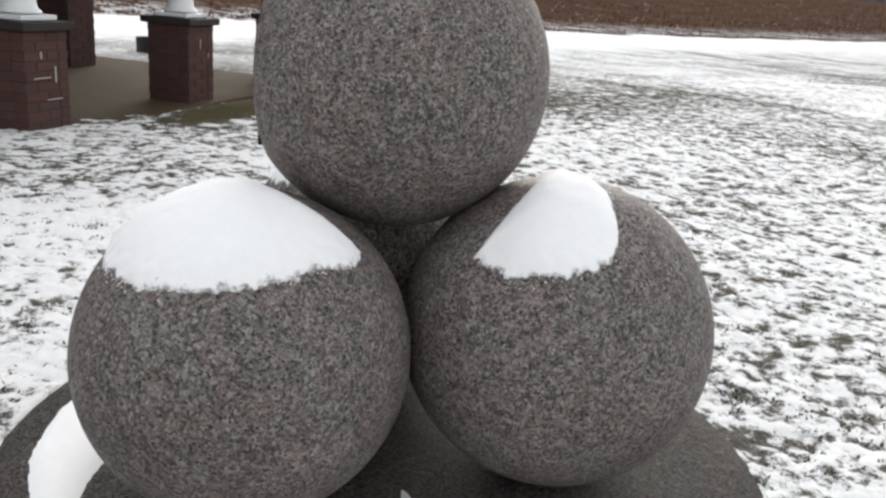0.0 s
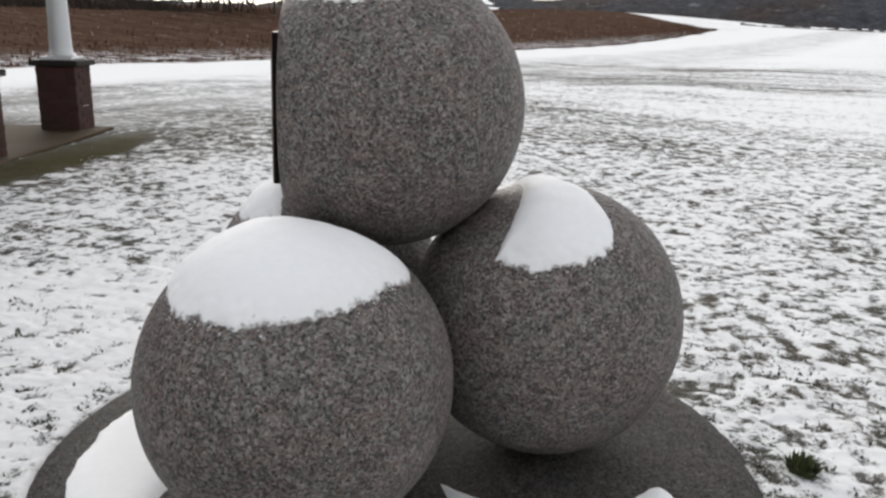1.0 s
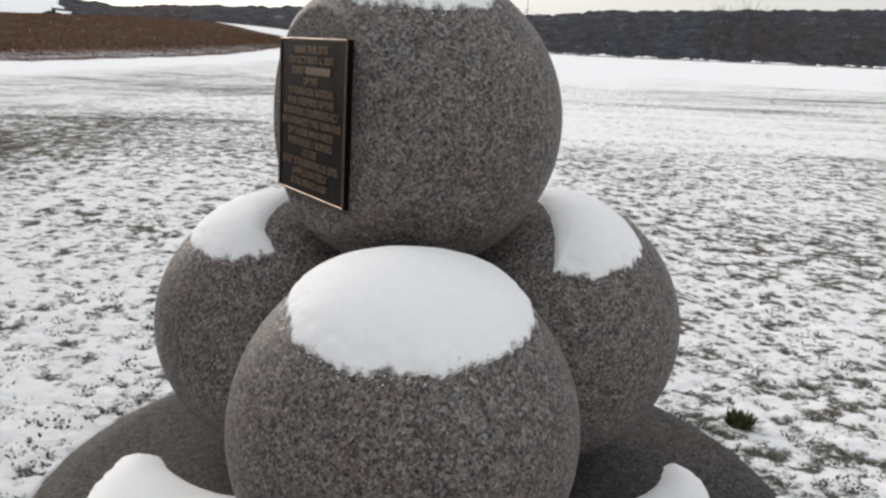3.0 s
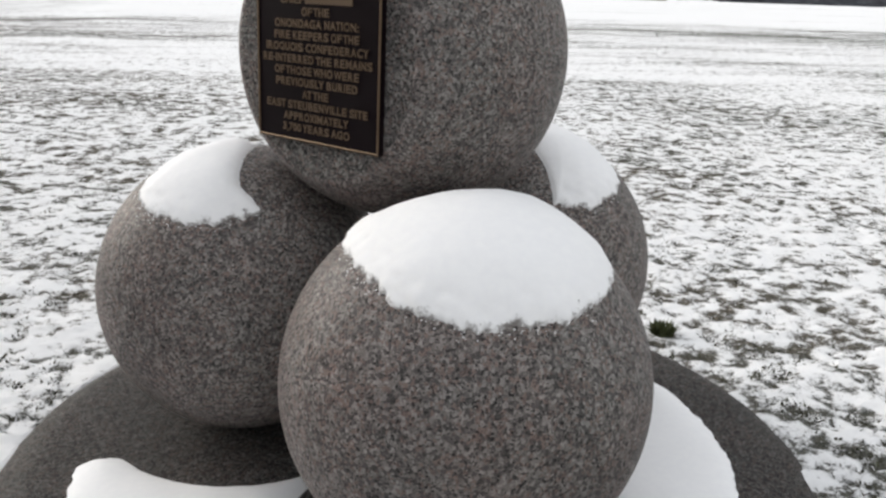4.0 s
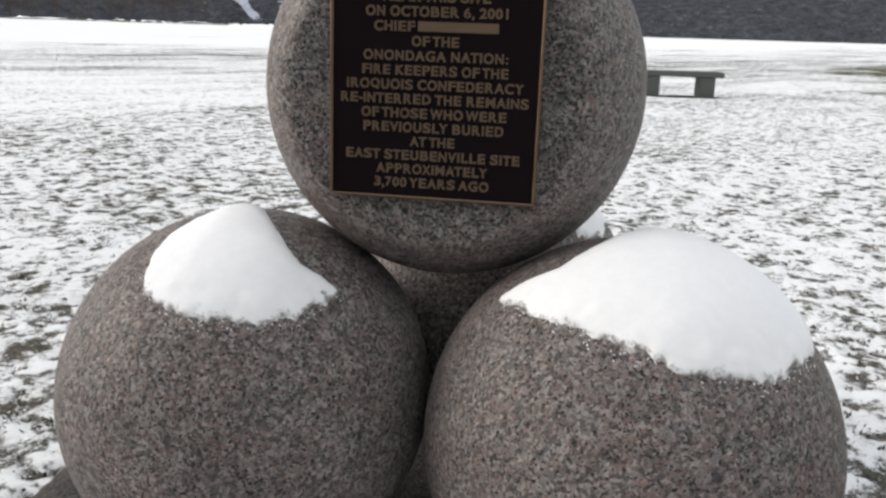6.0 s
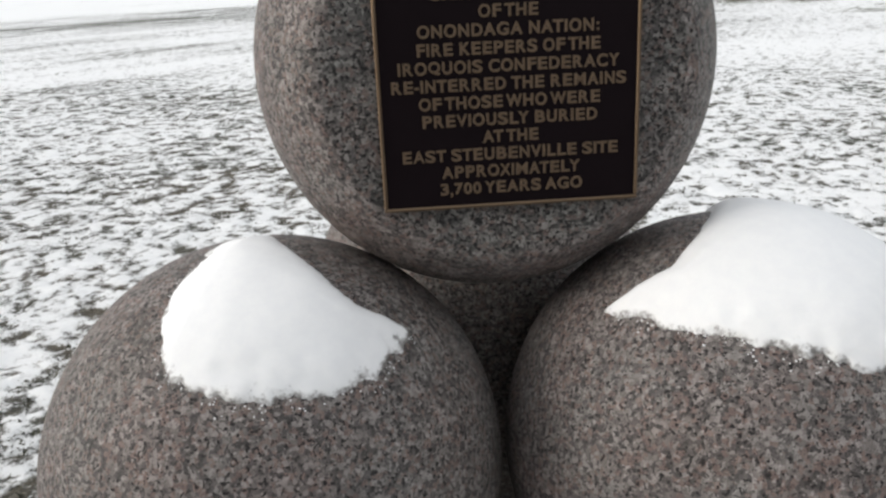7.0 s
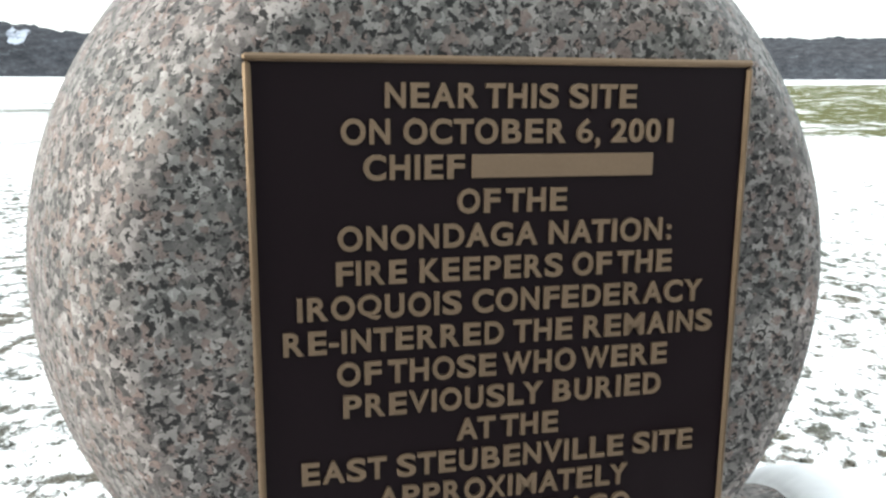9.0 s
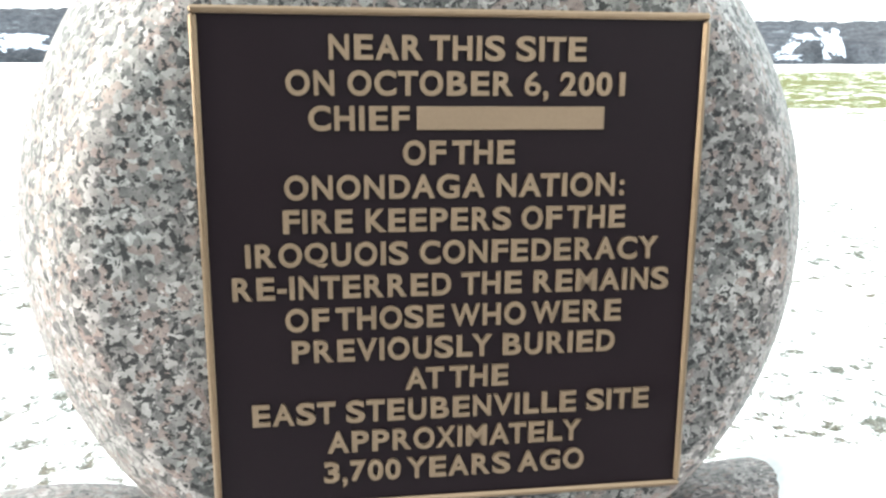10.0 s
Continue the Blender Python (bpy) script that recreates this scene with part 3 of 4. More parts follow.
FACE_N = Vector((math.cos(radians(FACE_AZ)) * math.cos(radians(FACE_TILT)), math.sin(radians(FACE_AZ)) * math.cos(radians(FACE_TILT)), math.sin(radians(FACE_TILT))))


def plinth():
    prof = [(0.0, 0.030), (0.40, 0.030), (0.70, 0.030), (0.80, 0.0298)]
    prof += [(0.83 + 0.16 * u / 10, 0.030 - 0.09 * (u / 10) ** 2) for u in range(0, 11)]
    prof += [(0.99, -0.12), (0.0, -0.12)]
    ob = link("granite_plinth", lathe(prof, 128), DAMP)
    ob.location = (0.017, 0.012, 0)
    tagged(ob, "broad round damp dark granite plinth with a rounded rim", "plinth")


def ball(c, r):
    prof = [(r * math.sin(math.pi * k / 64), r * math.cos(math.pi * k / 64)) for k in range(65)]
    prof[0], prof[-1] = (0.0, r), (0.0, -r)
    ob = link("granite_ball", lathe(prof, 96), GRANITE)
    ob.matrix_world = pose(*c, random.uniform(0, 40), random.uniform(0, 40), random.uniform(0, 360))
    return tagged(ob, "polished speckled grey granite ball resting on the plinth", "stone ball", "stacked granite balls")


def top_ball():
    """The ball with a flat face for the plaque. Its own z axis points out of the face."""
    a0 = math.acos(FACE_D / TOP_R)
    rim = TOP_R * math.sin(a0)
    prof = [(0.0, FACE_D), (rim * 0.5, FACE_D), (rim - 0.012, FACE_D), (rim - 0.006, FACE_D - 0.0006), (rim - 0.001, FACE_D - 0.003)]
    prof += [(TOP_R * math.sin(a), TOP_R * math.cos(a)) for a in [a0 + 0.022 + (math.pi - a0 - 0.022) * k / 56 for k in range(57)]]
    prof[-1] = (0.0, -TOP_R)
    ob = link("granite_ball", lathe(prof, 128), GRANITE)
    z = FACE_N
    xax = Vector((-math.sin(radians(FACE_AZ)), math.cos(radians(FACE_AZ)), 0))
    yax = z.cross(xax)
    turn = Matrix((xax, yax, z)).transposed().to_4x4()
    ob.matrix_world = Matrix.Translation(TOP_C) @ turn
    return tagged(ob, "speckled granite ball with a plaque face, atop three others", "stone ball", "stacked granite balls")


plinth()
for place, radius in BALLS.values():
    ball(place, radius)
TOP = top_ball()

# ---- the plaque on the flat face ----
PLAQUE_W, PLAQUE_H, PLAQUE_T = 0.3260, 0.3293, 0.0125
PLAQUE_AT = (0.0026, 0.0020)
LINES = [("NEAR THIS SITE", 0.162), ("ON OCTOBER 6, 2001", 0.215), ("CHIEF", 0.189), ("OF THE", 0.072), ("ONONDAGA NATION:", 0.221), ("FIRE KEEPERS OF THE", 0.224),
         ("IROQUOIS CONFEDERACY", 0.272), ("RE-INTERRED THE REMAINS", 0.290), ("OF THOSE WHO WERE", 0.225), ("PREVIOUSLY BURIED", 0.218), ("AT THE", 0.070),
         ("EAST STEUBENVILLE SITE", 0.272), ("APPROXIMATELY", 0.175), ("3,700 YEARS AGO", 0.181)]


# left edge, right edge and advance of each letter of a bold grotesque, in thousandths
SHAPES = {"A": (20, 702, 722), "B": (76, 669, 722), "C": (44, 684, 722), "D": (76, 685, 722), "E": (76, 621, 667), "F": (76, 587, 611), "G": (44, 713, 778),
          "H": (71, 651, 722), "I": (64, 214, 278), "K": (87, 722, 722), "L": (76, 583, 611), "M": (69, 765, 833), "N": (69, 654, 722), "O": (44, 734, 778),
          "P": (76, 627, 667), "Q": (44, 737, 778), "R": (76, 677, 722), "S": (39, 629, 667), "T": (14, 598, 611), "U": (72, 651, 722), "V": (19, 648, 667),
          "W": (6, 938, 944), "X": (14, 653, 667), "Y": (15, 653, 667)}
SHAPES.update({",": (64, 214, 278), ":": (92, 242, 333), "-": (27, 306, 333), "1": (215, 378, 556)}, **{d: (32, 524, 556) for d in "023567"})
TALL = {",": (-168, 146), ":": (0, 500), "-": (215, 345), "Q": (-40, 732), "U": (-14, 718), **{c: (-14, 732) for c in "COGS"}}


@lru_cache(None)
def glyph(ch):
    """The outline of one bold letter as a flat-topped mesh, in a box one unit wide, high and deep."""
    cu = bpy.data.curves.new("lettering", "FONT")
    cu.body, cu.size, cu.extrude, cu.offset = ch, 1.0, 0.02, 0.012 if ch in "6" else 0.029
    tmp = bpy.data.objects.new("lettering", cu)
    scene.collection.objects.link(tmp)
    me = bpy.data.meshes.new_from_object(tmp.evaluated_get(bpy.context.evaluated_depsgraph_get()))
    bpy.data.objects.remove(tmp)
    bpy.data.curves.remove(cu)
    co = np.array([v.co[:] for v in me.vertices])
    faces = [tuple(f.vertices) for f in me.polygons]
    bpy.data.meshes.remove(me)
    lo, hi = co.min(axis=0), co.max(axis=0)
    return (co - lo) / (hi - lo), faces


def letters(text, width, height, depth):
    """Raised lettering as a mesh, letter by letter, fitted to a width and height, centred."""
    spots, x = [], 0
    for k, ch in enumerate(text):
        if ch == " ":
            x += 278 if text[k + 1] not in "TWYA" or text[k - 1] == "D" else 210 if text[k + 1] == "A" else 160
            continue
        left, right, advance = SHAPES[ch]
        spots.append((ch, x + left, x + right))
        x += advance - (50 if text[k:k + 2] in ("AT", "LY", "TA", "AV") else 0)
    x0, x1 = spots[0][1], spots[-1][2]
    k = width / (x1 - x0)
    bm = bmesh.new()
    for ch, a, b in spots:
        co, faces = glyph(ch)
        low, high = TALL.get(ch, (0, 718))
        vs = [bm.verts.new(((a + (b - a) * p[0] - (x0 + x1) / 2) * k, ((low + (high - low) * p[1]) / 718 - 0.5) * height, p[2] * depth)) for p in co]
        for f in faces:
            bm.faces.new([vs[q] for q in f])
    return bm


def sawn_face(parent):
    rim = TOP_R * math.sin(math.acos(FACE_D / TOP_R)) - 0.010
    part("flat_face", lathe([(0.0, FACE_D + 0.0006), (rim * 0.6, FACE_D + 0.0006), (rim - 0.002, FACE_D + 0.0006), (rim, FACE_D + 0.0002), (rim, FACE_D - 0.004), (0.0, FACE_D - 0.004)], 96),
         SAWN_SHADED, parent, "rough sawn flat granite face, shade painted into its colour", smooth=False)
    for v in parent.children[0].data.vertices:
        if math.hypot(v.co.x, v.co.y) > rim * 0.9:
            k = 1 + 0.016 * noise.noise(v.co * 45) + 0.010 * noise.noise(v.co * 140)
            v.co.x, v.co.y = v.co.x * k, v.co.y * k


sawn_face(TOP)


def plaque(parent):
    m = Matrix.Translation((PLAQUE_AT[0], PLAQUE_AT[1], FACE_D + PLAQUE_T / 2 + 0.0010))
    p = part("plaque", block(PLAQUE_W, PLAQUE_H, PLAQUE_T, 0.0008), ENAMEL, parent, "dark bronze plaque with raised golden lettering")
    p.matrix_local = m @ pose(0, 0, 0, 0, 0, -0.3)
    face = PLAQUE_T / 2
    b = 0.0047
    bm = bmesh.new()
    for sx, sy, lx, ly in ((0, 1, PLAQUE_W, b), (0, -1, PLAQUE_W, b), (1, 0, b, PLAQUE_H - 2 * b), (-1, 0, b, PLAQUE_H - 2 * b)):
        q = block(lx, ly, 0.0042, 0.0016, Matrix.Translation((sx * (PLAQUE_W - b) / 2, sy * (PLAQUE_H - b) / 2, face + 0.001)))
        me = bpy.data.meshes.new("tmp")
        q.to_mesh(me), q.free()
        bm.from_mesh(me)
        bpy.data.meshes.remove(me)
    part("border", bm, BORDER, p, "raised golden bronze border")
    for k, (text, width) in enumerate(LINES):
        y = 0.1411 - 0.02152 * k
        if k == 2:
            bm = letters(text, 0.0625, 0.0150, 0.0022)
            bm.transform(Matrix.Translation((-0.0631, y, face)))
            part("text_line", bm, BRASS, p)
            part("text_bar", block(0.1215, 0.0146, 0.0022, 0.0004, Matrix.Translation((0.0338, y, face + 0.0011))), BRASS, p)
            continue
        bm = letters(text, width, 0.0150, 0.0022)
        bm.transform(Matrix.Translation((0, y, face)))
        part("text_line", bm, BRASS, p)


plaque(TOP)


# ---- snow lying on the balls and the plinth ----
def rel(az, base):
    return (az - base + 180) % 360 - 180


def shade_margin(x, y):
    """How far outside the shelter of the top ball a place lies."""
    d = Vector((x - TOP_C.x, y - TOP_C.y, 0))
    return max(d.length - 0.342, d.dot(FACE_N) - 0.272)


CAP_A = [(-180, 20), (-135, 43), (-110, 41), (-85, 41), (-60, 45), (-43, 49), (-25, 52), (0, 52), (18, 51), (44, 48.5), (65, 46), (88, 43), (106, 46), (130, 42), (180, 20)]
CAP_B = [(-180, 45), (-121, 53), (-107, 55), (-92, 53), (-75, 50), (-64, 46), (-57, 37), (-48, 24), (-25, 12), (0, 8), (90, 7), (180, 45)]
CAP_C = [(-180, 8), (-60, 8), (0, 12), (15, 18), (37, 37), (44, 43), (65, 48.5), (90, 49.5), (105, 50.5), (122, 45), (150, 40), (180, 8)]


CAP_TOP = [(-180, 15), (-140, 36), (-110, 46), (-70, 45.5), (-44, 43.5), (-30, 35), (-10, 22), (20, 13), (90, 10), (180, 15)]


def snow_patch(name, c, r, edge, shelter, thick, label, clip=None):
    """A lump of snow on a ball, where edge(azimuth, angle) and the shelter leave it."""
    c = Vector(c)
    n = 190
    span = 0.86
    grid, faces, verts, keep, cling = {}, [], [], [], []
    for i in range(n + 1):
        for j in range(n + 1):
            u, v = (2 * i / n - 1) * span, (2 * j / n - 1) * span
            if u * u + v * v > 0.8:
                continue
            nrm = Vector((u, v, math.sqrt(1 - u * u - v * v)))
            th, az = math.degrees(math.acos(nrm.z)), math.degrees(math.atan2(v, u))
            p = c + nrm * r
            rough = 0.007 * noise.noise(p * 22) + 0.005 * noise.noise(p * 64) + 0.0025 * noise.noise(p * 160)
            calm = radians(edge(az, th) - th) * r
            m1 = calm + rough * 1.3
            if m1 < 0.06:
                m1 += 0.009 * (noise.noise(p * 48) + 0.4 * noise.noise(p * 110)) * smoothstep(-0.02, 0.01, m1)
            m2 = (shelter(p.x, p.y) if shelter else 1.0) + rough * 0.35
            m3 = clip(p) if clip else 1.0
            lo = min(m1, m2, m3)
            if lo < -0.012:
                continue
            h1 = min(thick * (1 - math.exp(-max(calm + 0.012, 0) / 0.07)), max(m1, 0) * 0.9)
            h2 = thick * (1 - math.exp(-max(min(m2, m3), 0) / 0.020))
            h = min(h1, h2) if lo > 0 else lo * 0.5
            h += (0.0040 * noise.noise(p * 10) + 0.0014 * noise.noise(p * 27)) * smoothstep(0, 0.03, lo)
            h += 0.0030 * noise.noise(p * 42) * smoothstep(0.0, 0.012, lo) * (1 - smoothstep(0.03, 0.075, m1))
            grid[i, j] = len(verts)
            verts.append(tuple(c + nrm * (r + h)))
            keep.append(lo)
            cling.append(smoothstep(-0.016, 0.034, m1))
    for (i, j), a in grid.items():
        q = (a, grid.get((i + 1, j)), grid.get((i + 1, j + 1)), grid.get((i, j + 1)))
        if None not in q and max(keep[k] for k in q) > -0.004:
            faces.append(q)
    # loose crumbs along the melting lower edge
    rng = random.Random(len(verts))
    for _ in range(9000):
        az, th = rng.uniform(-180, 180), rng.uniform(8, 60)
        m1 = radians(edge(az, th) - th) * r
        if not -0.022 < m1 < 0.004 or rng.random() > math.exp(m1 / 0.009):
            continue
        nrm = Vector((math.sin(radians(th)) * math.cos(radians(az)), math.sin(radians(th)) * math.sin(radians(az)), math.cos(radians(th))))
        p = c + nrm * r
        if (shelter and shelter(p.x, p.y) < 0.004) or (clip and clip(p) < 0.004) or noise.noise(p * 30) < -0.1:
            continue
        s = rng.uniform(0.0006, 0.0021)
        k = len(verts)
        for d in ((1, 0, 0), (0, 1, 0), (-1, 0, 0), (0, -1, 0), (0, 0, 1), (0, 0, -1)):
            verts.append(tuple(p + Vector(d) * s * rng.uniform(0.6, 1.3)))
            cling.append(0.55)
        for q in range(4):
            faces.append((k + q, k + (q + 1) % 4, k + 4))
            faces.append((k + (q + 1) % 4, k + q, k + 5))
    me = bpy.data.meshes.new(name)
    me.from_pydata(verts, [], faces)
    me.materials.append(DRIFT)
    me.attributes.new("cling", "FLOAT", "POINT").data.foreach_set("value", cling)
    me.polygons.foreach_set("use_smooth", [True] * len(me.polygons))
    tagged(new(name, me), label, "snow", "snow lying on the monument")


for key, table, thick, label in (("a", CAP_A, 0.022, "broad cap of fresh white snow on a granite ball"), ("b", CAP_B, 0.018, "small cap of white snow on a granite ball"),
                                 ("c", CAP_C, 0.018, "wedge of white snow on a granite ball")):
    (cx, cy, cz), cr = BALLS[key]
    out_az = math.degrees(math.atan2(cy - TOP_C.y, cx - TOP_C.x))
    snow_patch("snow_drift", (cx, cy, cz), cr, lambda az, th, t=table, o=out_az: lerp_table(t, rel(az, o)), shade_margin, thick, label)
snow_patch("snow_drift", TOP_C, TOP_R, lambda az, th: lerp_table(CAP_TOP, rel(az, 0)), None, 0.024, "cap of white snow on the topmost granite ball",
           clip=lambda p: FACE_D - 0.02 - (p - TOP_C).dot(FACE_N))


def plinth_snow():
    outer = [(-180, 0.74), (-150, 0.79), (-130, 0.81), (-90, 0.80), (-50, 0.755), (-25, 0.752), (0, 0.738), (9, 0.735), (11.5, 0.72), (14, 0.50), (17, 0.3), (170, 0.3), (176, 0.55), (180, 0.70)]
    n, span = 220, 0.84
    grid, verts, faces, keep = {}, [], [], []
    for i in range(n + 1):
        for j in range(n + 1):
            x, y = (2 * i / n - 1) * span, (2 * j / n - 1) * span
            p = Vector((x, y, 0))
            wob = 0.012 * noise.noise(p * 7) + 0.006 * noise.noise(p * 40)
            m = lerp_table(outer, math.degrees(math.atan2(y, x))) - math.hypot(x, y) + wob
            for (bx, by, _), br in BALLS.values():
                m = min(m, math.hypot(x - bx, y - by) - br * 1.0 + wob * 0.5)
            m = min(m, math.hypot(x - TOP_C.x, y - TOP_C.y) - 0.26)
            if m < -0.02:
                continue
            h = 0.022 * (1 - math.exp(-max(m, 0) / 0.03)) if m > 0 else m * 0.5
            grid[i, j] = len(verts)
            verts.append((x, y, 0.0305 + h + 0.002 * noise.noise(p * 14)))
            keep.append(m)
    for (i, j), a in grid.items():
        q = (a, grid.get((i + 1, j)), grid.get((i + 1, j + 1)), grid.get((i, j + 1)))
        if None not in q and max(keep[k] for k in q) > -0.004:
            faces.append(q)
    me = bpy.data.meshes.new("snow_layer")
    me.from_pydata(verts, [], faces)
    me.materials.append(SNOW)
    me.polygons.foreach_set("use_smooth", [True] * len(me.polygons))
    tagged(new("snow_layer", me), "smooth layer of snow drifted on the granite plinth", "snow", "snow lying on the monument")


plinth_snow()


# ---- stone bench out in the field ----
def bench():
    root = tagged(new("stone_bench"), "plain grey stone bench standing in the snowy field", "bench")
    z = terrain(13.25, 7.15)
    root.matrix_world = pose(13.25, 7.15, z, 0, 0, math.degrees(math.atan2(-1.03, 0.98)))
    part("seat", block(1.62, 0.42, 0.10, 0.012, Matrix.Translation((0, 0, 0.43))), BENCHSTONE, root)
    for s in (-1, 1):
        part("leg", block(0.30, 0.34, 0.44, 0.015, Matrix.Translation((s * 0.52, 0, 0.17))), BENCHSTONE, root)


bench()


# ---- the brick shelter ----
U = Vector((-0.53, 0.848, 0)).normalized()
V = Vector((-U.y, U.x, 0))
SHELTER_Z = -0.10
PIERS = [(-4.84, 0.61), (-5.856, 2.262), (-7.04, 4.04)]
SHELTER_AZ = math.degrees(math.atan2(U.y, U.x))


def frame_at(x, y, z):
    """Own x along the shelter's front, y to its back."""
    return pose(x, y, z, 0, 0, SHELTER_AZ)


def brick_mesh(lx, ly, lz):
    bm = block(lx, ly, lz, 0.004)
    me = bpy.data.meshes.new("brick")
    bm.to_mesh(me), bm.free()
    me.materials.append(BRICK)
    return me


BRICK_LONG, BRICK_HALF = brick_mesh(0.198, 0.095, 0.058), brick_mesh(0.095, 0.095, 0.058)


def brick_body(root, w, h, base):
    """Courses of bricks round a mortar core."""
    part("mortar_core", block(w - 0.008, w - 0.008, h, 0.002, Matrix.Translation((0, 0, base + h / 2))), MORTAR, root)
    courses = int(h / 0.068)
    ring = w / 2 - 0.0475
    for c in range(courses):
        z = base + 0.034 + c * 0.068
        for side in range(4):
            a = side * 90
            turn = pose(0, 0, 0, 0, 0, a)
            run = -w / 2 if c % 2 else -w / 2 + 0.105
            end = w / 2 - (0.105 if c % 2 else 0.0)
            spots = []
            x = run
            while x + 0.19 < end + 0.01:
                spots.append((x + 0.099, BRICK_LONG))
                x += 0.208
            if end - x > 0.08:
                spots.append((x + 0.0475, BRICK_HALF))
            for bx, me in spots:
                ob = new("brick", me)
                ob.parent = root
                ob.matrix_local = turn @ pose(bx, -ring - random.uniform(0, 0.003), z, 0, 0, random.uniform(-0.6, 0.6))


def pier(x, y):
    root = tagged(new("brick_pier"), "dark red brick pier with stone cap under a white column", "brick pier", "shelter piers")
    root.matrix_world = frame_at(x, y, SHELTER_Z)
    brick_body(root, 0.415, 0.680, 0.04)
    part("capstone", block(0.505, 0.505, 0.060, 0.008, Matrix.Translation((0, 0, 0.751))), CAPSTONE, root, "dark weathered cap slab")
    col = tagged(new("column"), "smooth white round tapered column with a square base", "column", "shelter columns")
    col.matrix_world = frame_at(x, y, SHELTER_Z + 0.782)
    part("base", block(0.34, 0.34, 0.035, 0.006, Matrix.Translation((0, 0, 0.0185))), WHITE_PAINT, col)
    prof = [(0.0, 1.96), (0.085, 1.96), (0.098, 1.0), (0.108, 0.35), (0.114, 0.12), (0.122, 0.075), (0.145, 0.060), (0.150, 0.045), (0.0, 0.045)]
    part("shaft", lathe(prof, 40), WHITE_PAINT, col, smooth=True)


def lime_streaks(x, y, marks):
    """White lime bled out of the joints on the face towards the field."""
    for u, z, lx, lz in marks:
        ob = link("lime_streak", block(lx, 0.004, lz, 0.0015), LIME, False)
        ob.matrix_world = frame_at(x, y, SHELTER_Z) @ pose(u, -0.2110, z * 0.90)
        yield ob


for px, py in PIERS:
    pier(px, py)
for (px, py), marks in zip(PIERS, (((-0.06, 0.62, 0.012, 0.05), (0.07, 0.47, 0.014, 0.11), (-0.06, 0.45, 0.16, 0.008), (0.05, 0.28, 0.15, 0.008)),
                                   ((-0.02, 0.62, 0.012, 0.08), (0.11, 0.50, 0.010, 0.05)), ((0.0, 0.33, 0.15, 0.008),))):
    host = [o for o in scene.objects if o.name.startswith("brick_pier") and abs(o.location.x - px) < 0.01][0]
    for streak in lime_streaks(px, py, marks):
        world = streak.matrix_world.copy()
        streak.parent = host
        streak.matrix_local = frame_at(px, py, SHELTER_Z).inverted() @ world


def shelter():
    mid = Vector(PIERS[1])
    # floor slab: from its front edge just outside the piers to behind the back wall
    c = Vector((mid.x, mid.y, 0)) + U * -1.2 + V * 1.25
    slab = link("shelter_floor", block(7.12, 3.2, 0.16, 0.012), CONCRETE, False)
    slab.matrix_world = frame_at(c.x, c.y, SHELTER_Z - 0.035)
    tagged(slab, "bare damp brown concrete floor of the shelter", "floor", kind="structure")
    roof = link("shelter_roof", block(7.6, 3.9, 0.18, 0.01), ROOF_MAT, False)
    roof.matrix_world = frame_at(c.x, c.y, SHELTER_Z + 2.83)
    tagged(roof, "dark timber roof over the shelter", "roof", kind="structure")
    post = tagged(new("brick_pillar"), "tall dark red brick pillar at the back of the shelter", "brick pillar")
    q = Vector((mid.x, mid.y, 0)) + U * 1.30 + V * 2.30
    post.matrix_world = frame_at(q.x, q.y, SHELTER_Z)
    brick_body(post, 0.43, 2.65, 0.04)
    q = Vector((mid.x, mid.y, 0)) + U * -1.75 + V * 2.55
    wall = link("shelter_wall", block(5.5, 0.20, 2.68, 0.01), DOOR_MAT, False)
    wall.matrix_world = frame_at(q.x, q.y, SHELTER_Z + 1.385)
    tagged(wall, "dark painted back wall of the shelter", "wall", kind="structure")


shelter()


def fire_ring():
    prof = [(0.125, 0.20), (0.150, 0.205), (0.155, 0.195), (0.150, 0.02), (0.160, 0.0), (0.160, -0.06), (0.120, -0.06), (0.120, 0.19), (0.125, 0.20)]
    ob = link("fire_ring", lathe(prof, 40), IRON)
    ob.location = (-10.1, 3.78, terrain(-10.1, 3.78))
    tagged(ob, "low black iron fire ring standing in the snow", "fire ring")


fire_ring()


# ---- plants ----
def blade_mesh(name, spots, material, label, category):
    """Many narrow bent blades: (x, y, z, length, width, azimuth, lean)."""
    verts, faces = [], []
    for x, y, z, length, w, az, lean in spots:
        d = Vector((math.cos(az), math.sin(az), 0))
        s = Vector((-d.y, d.x, 0)) * w / 2
        p0 = Vector((x, y, z))
        p1 = p0 + d * length * 0.5 * math.sin(lean * 0.6) + Vector((0, 0, length * 0.5 * math.cos(lean * 0.6)))
        p2 = p1 + d * length * 0.5 * math.sin(lean) + Vector((0, 0, length * 0.5 * math.cos(lean)))
        k = len(verts)
        verts += [tuple(p0 - s), tuple(p0 + s), tuple(p1 + s * 0.9), tuple(p1 - s * 0.9), tuple(p2)]
        faces += [(k, k + 1, k + 2, k + 3), (k + 3, k + 2, k + 4)]
    me = bpy.data.meshes.new(name)
    me.from_pydata(verts, [], faces)
    me.materials.append(material)
    return tagged(new(name, me), label, category, kind="stuff")


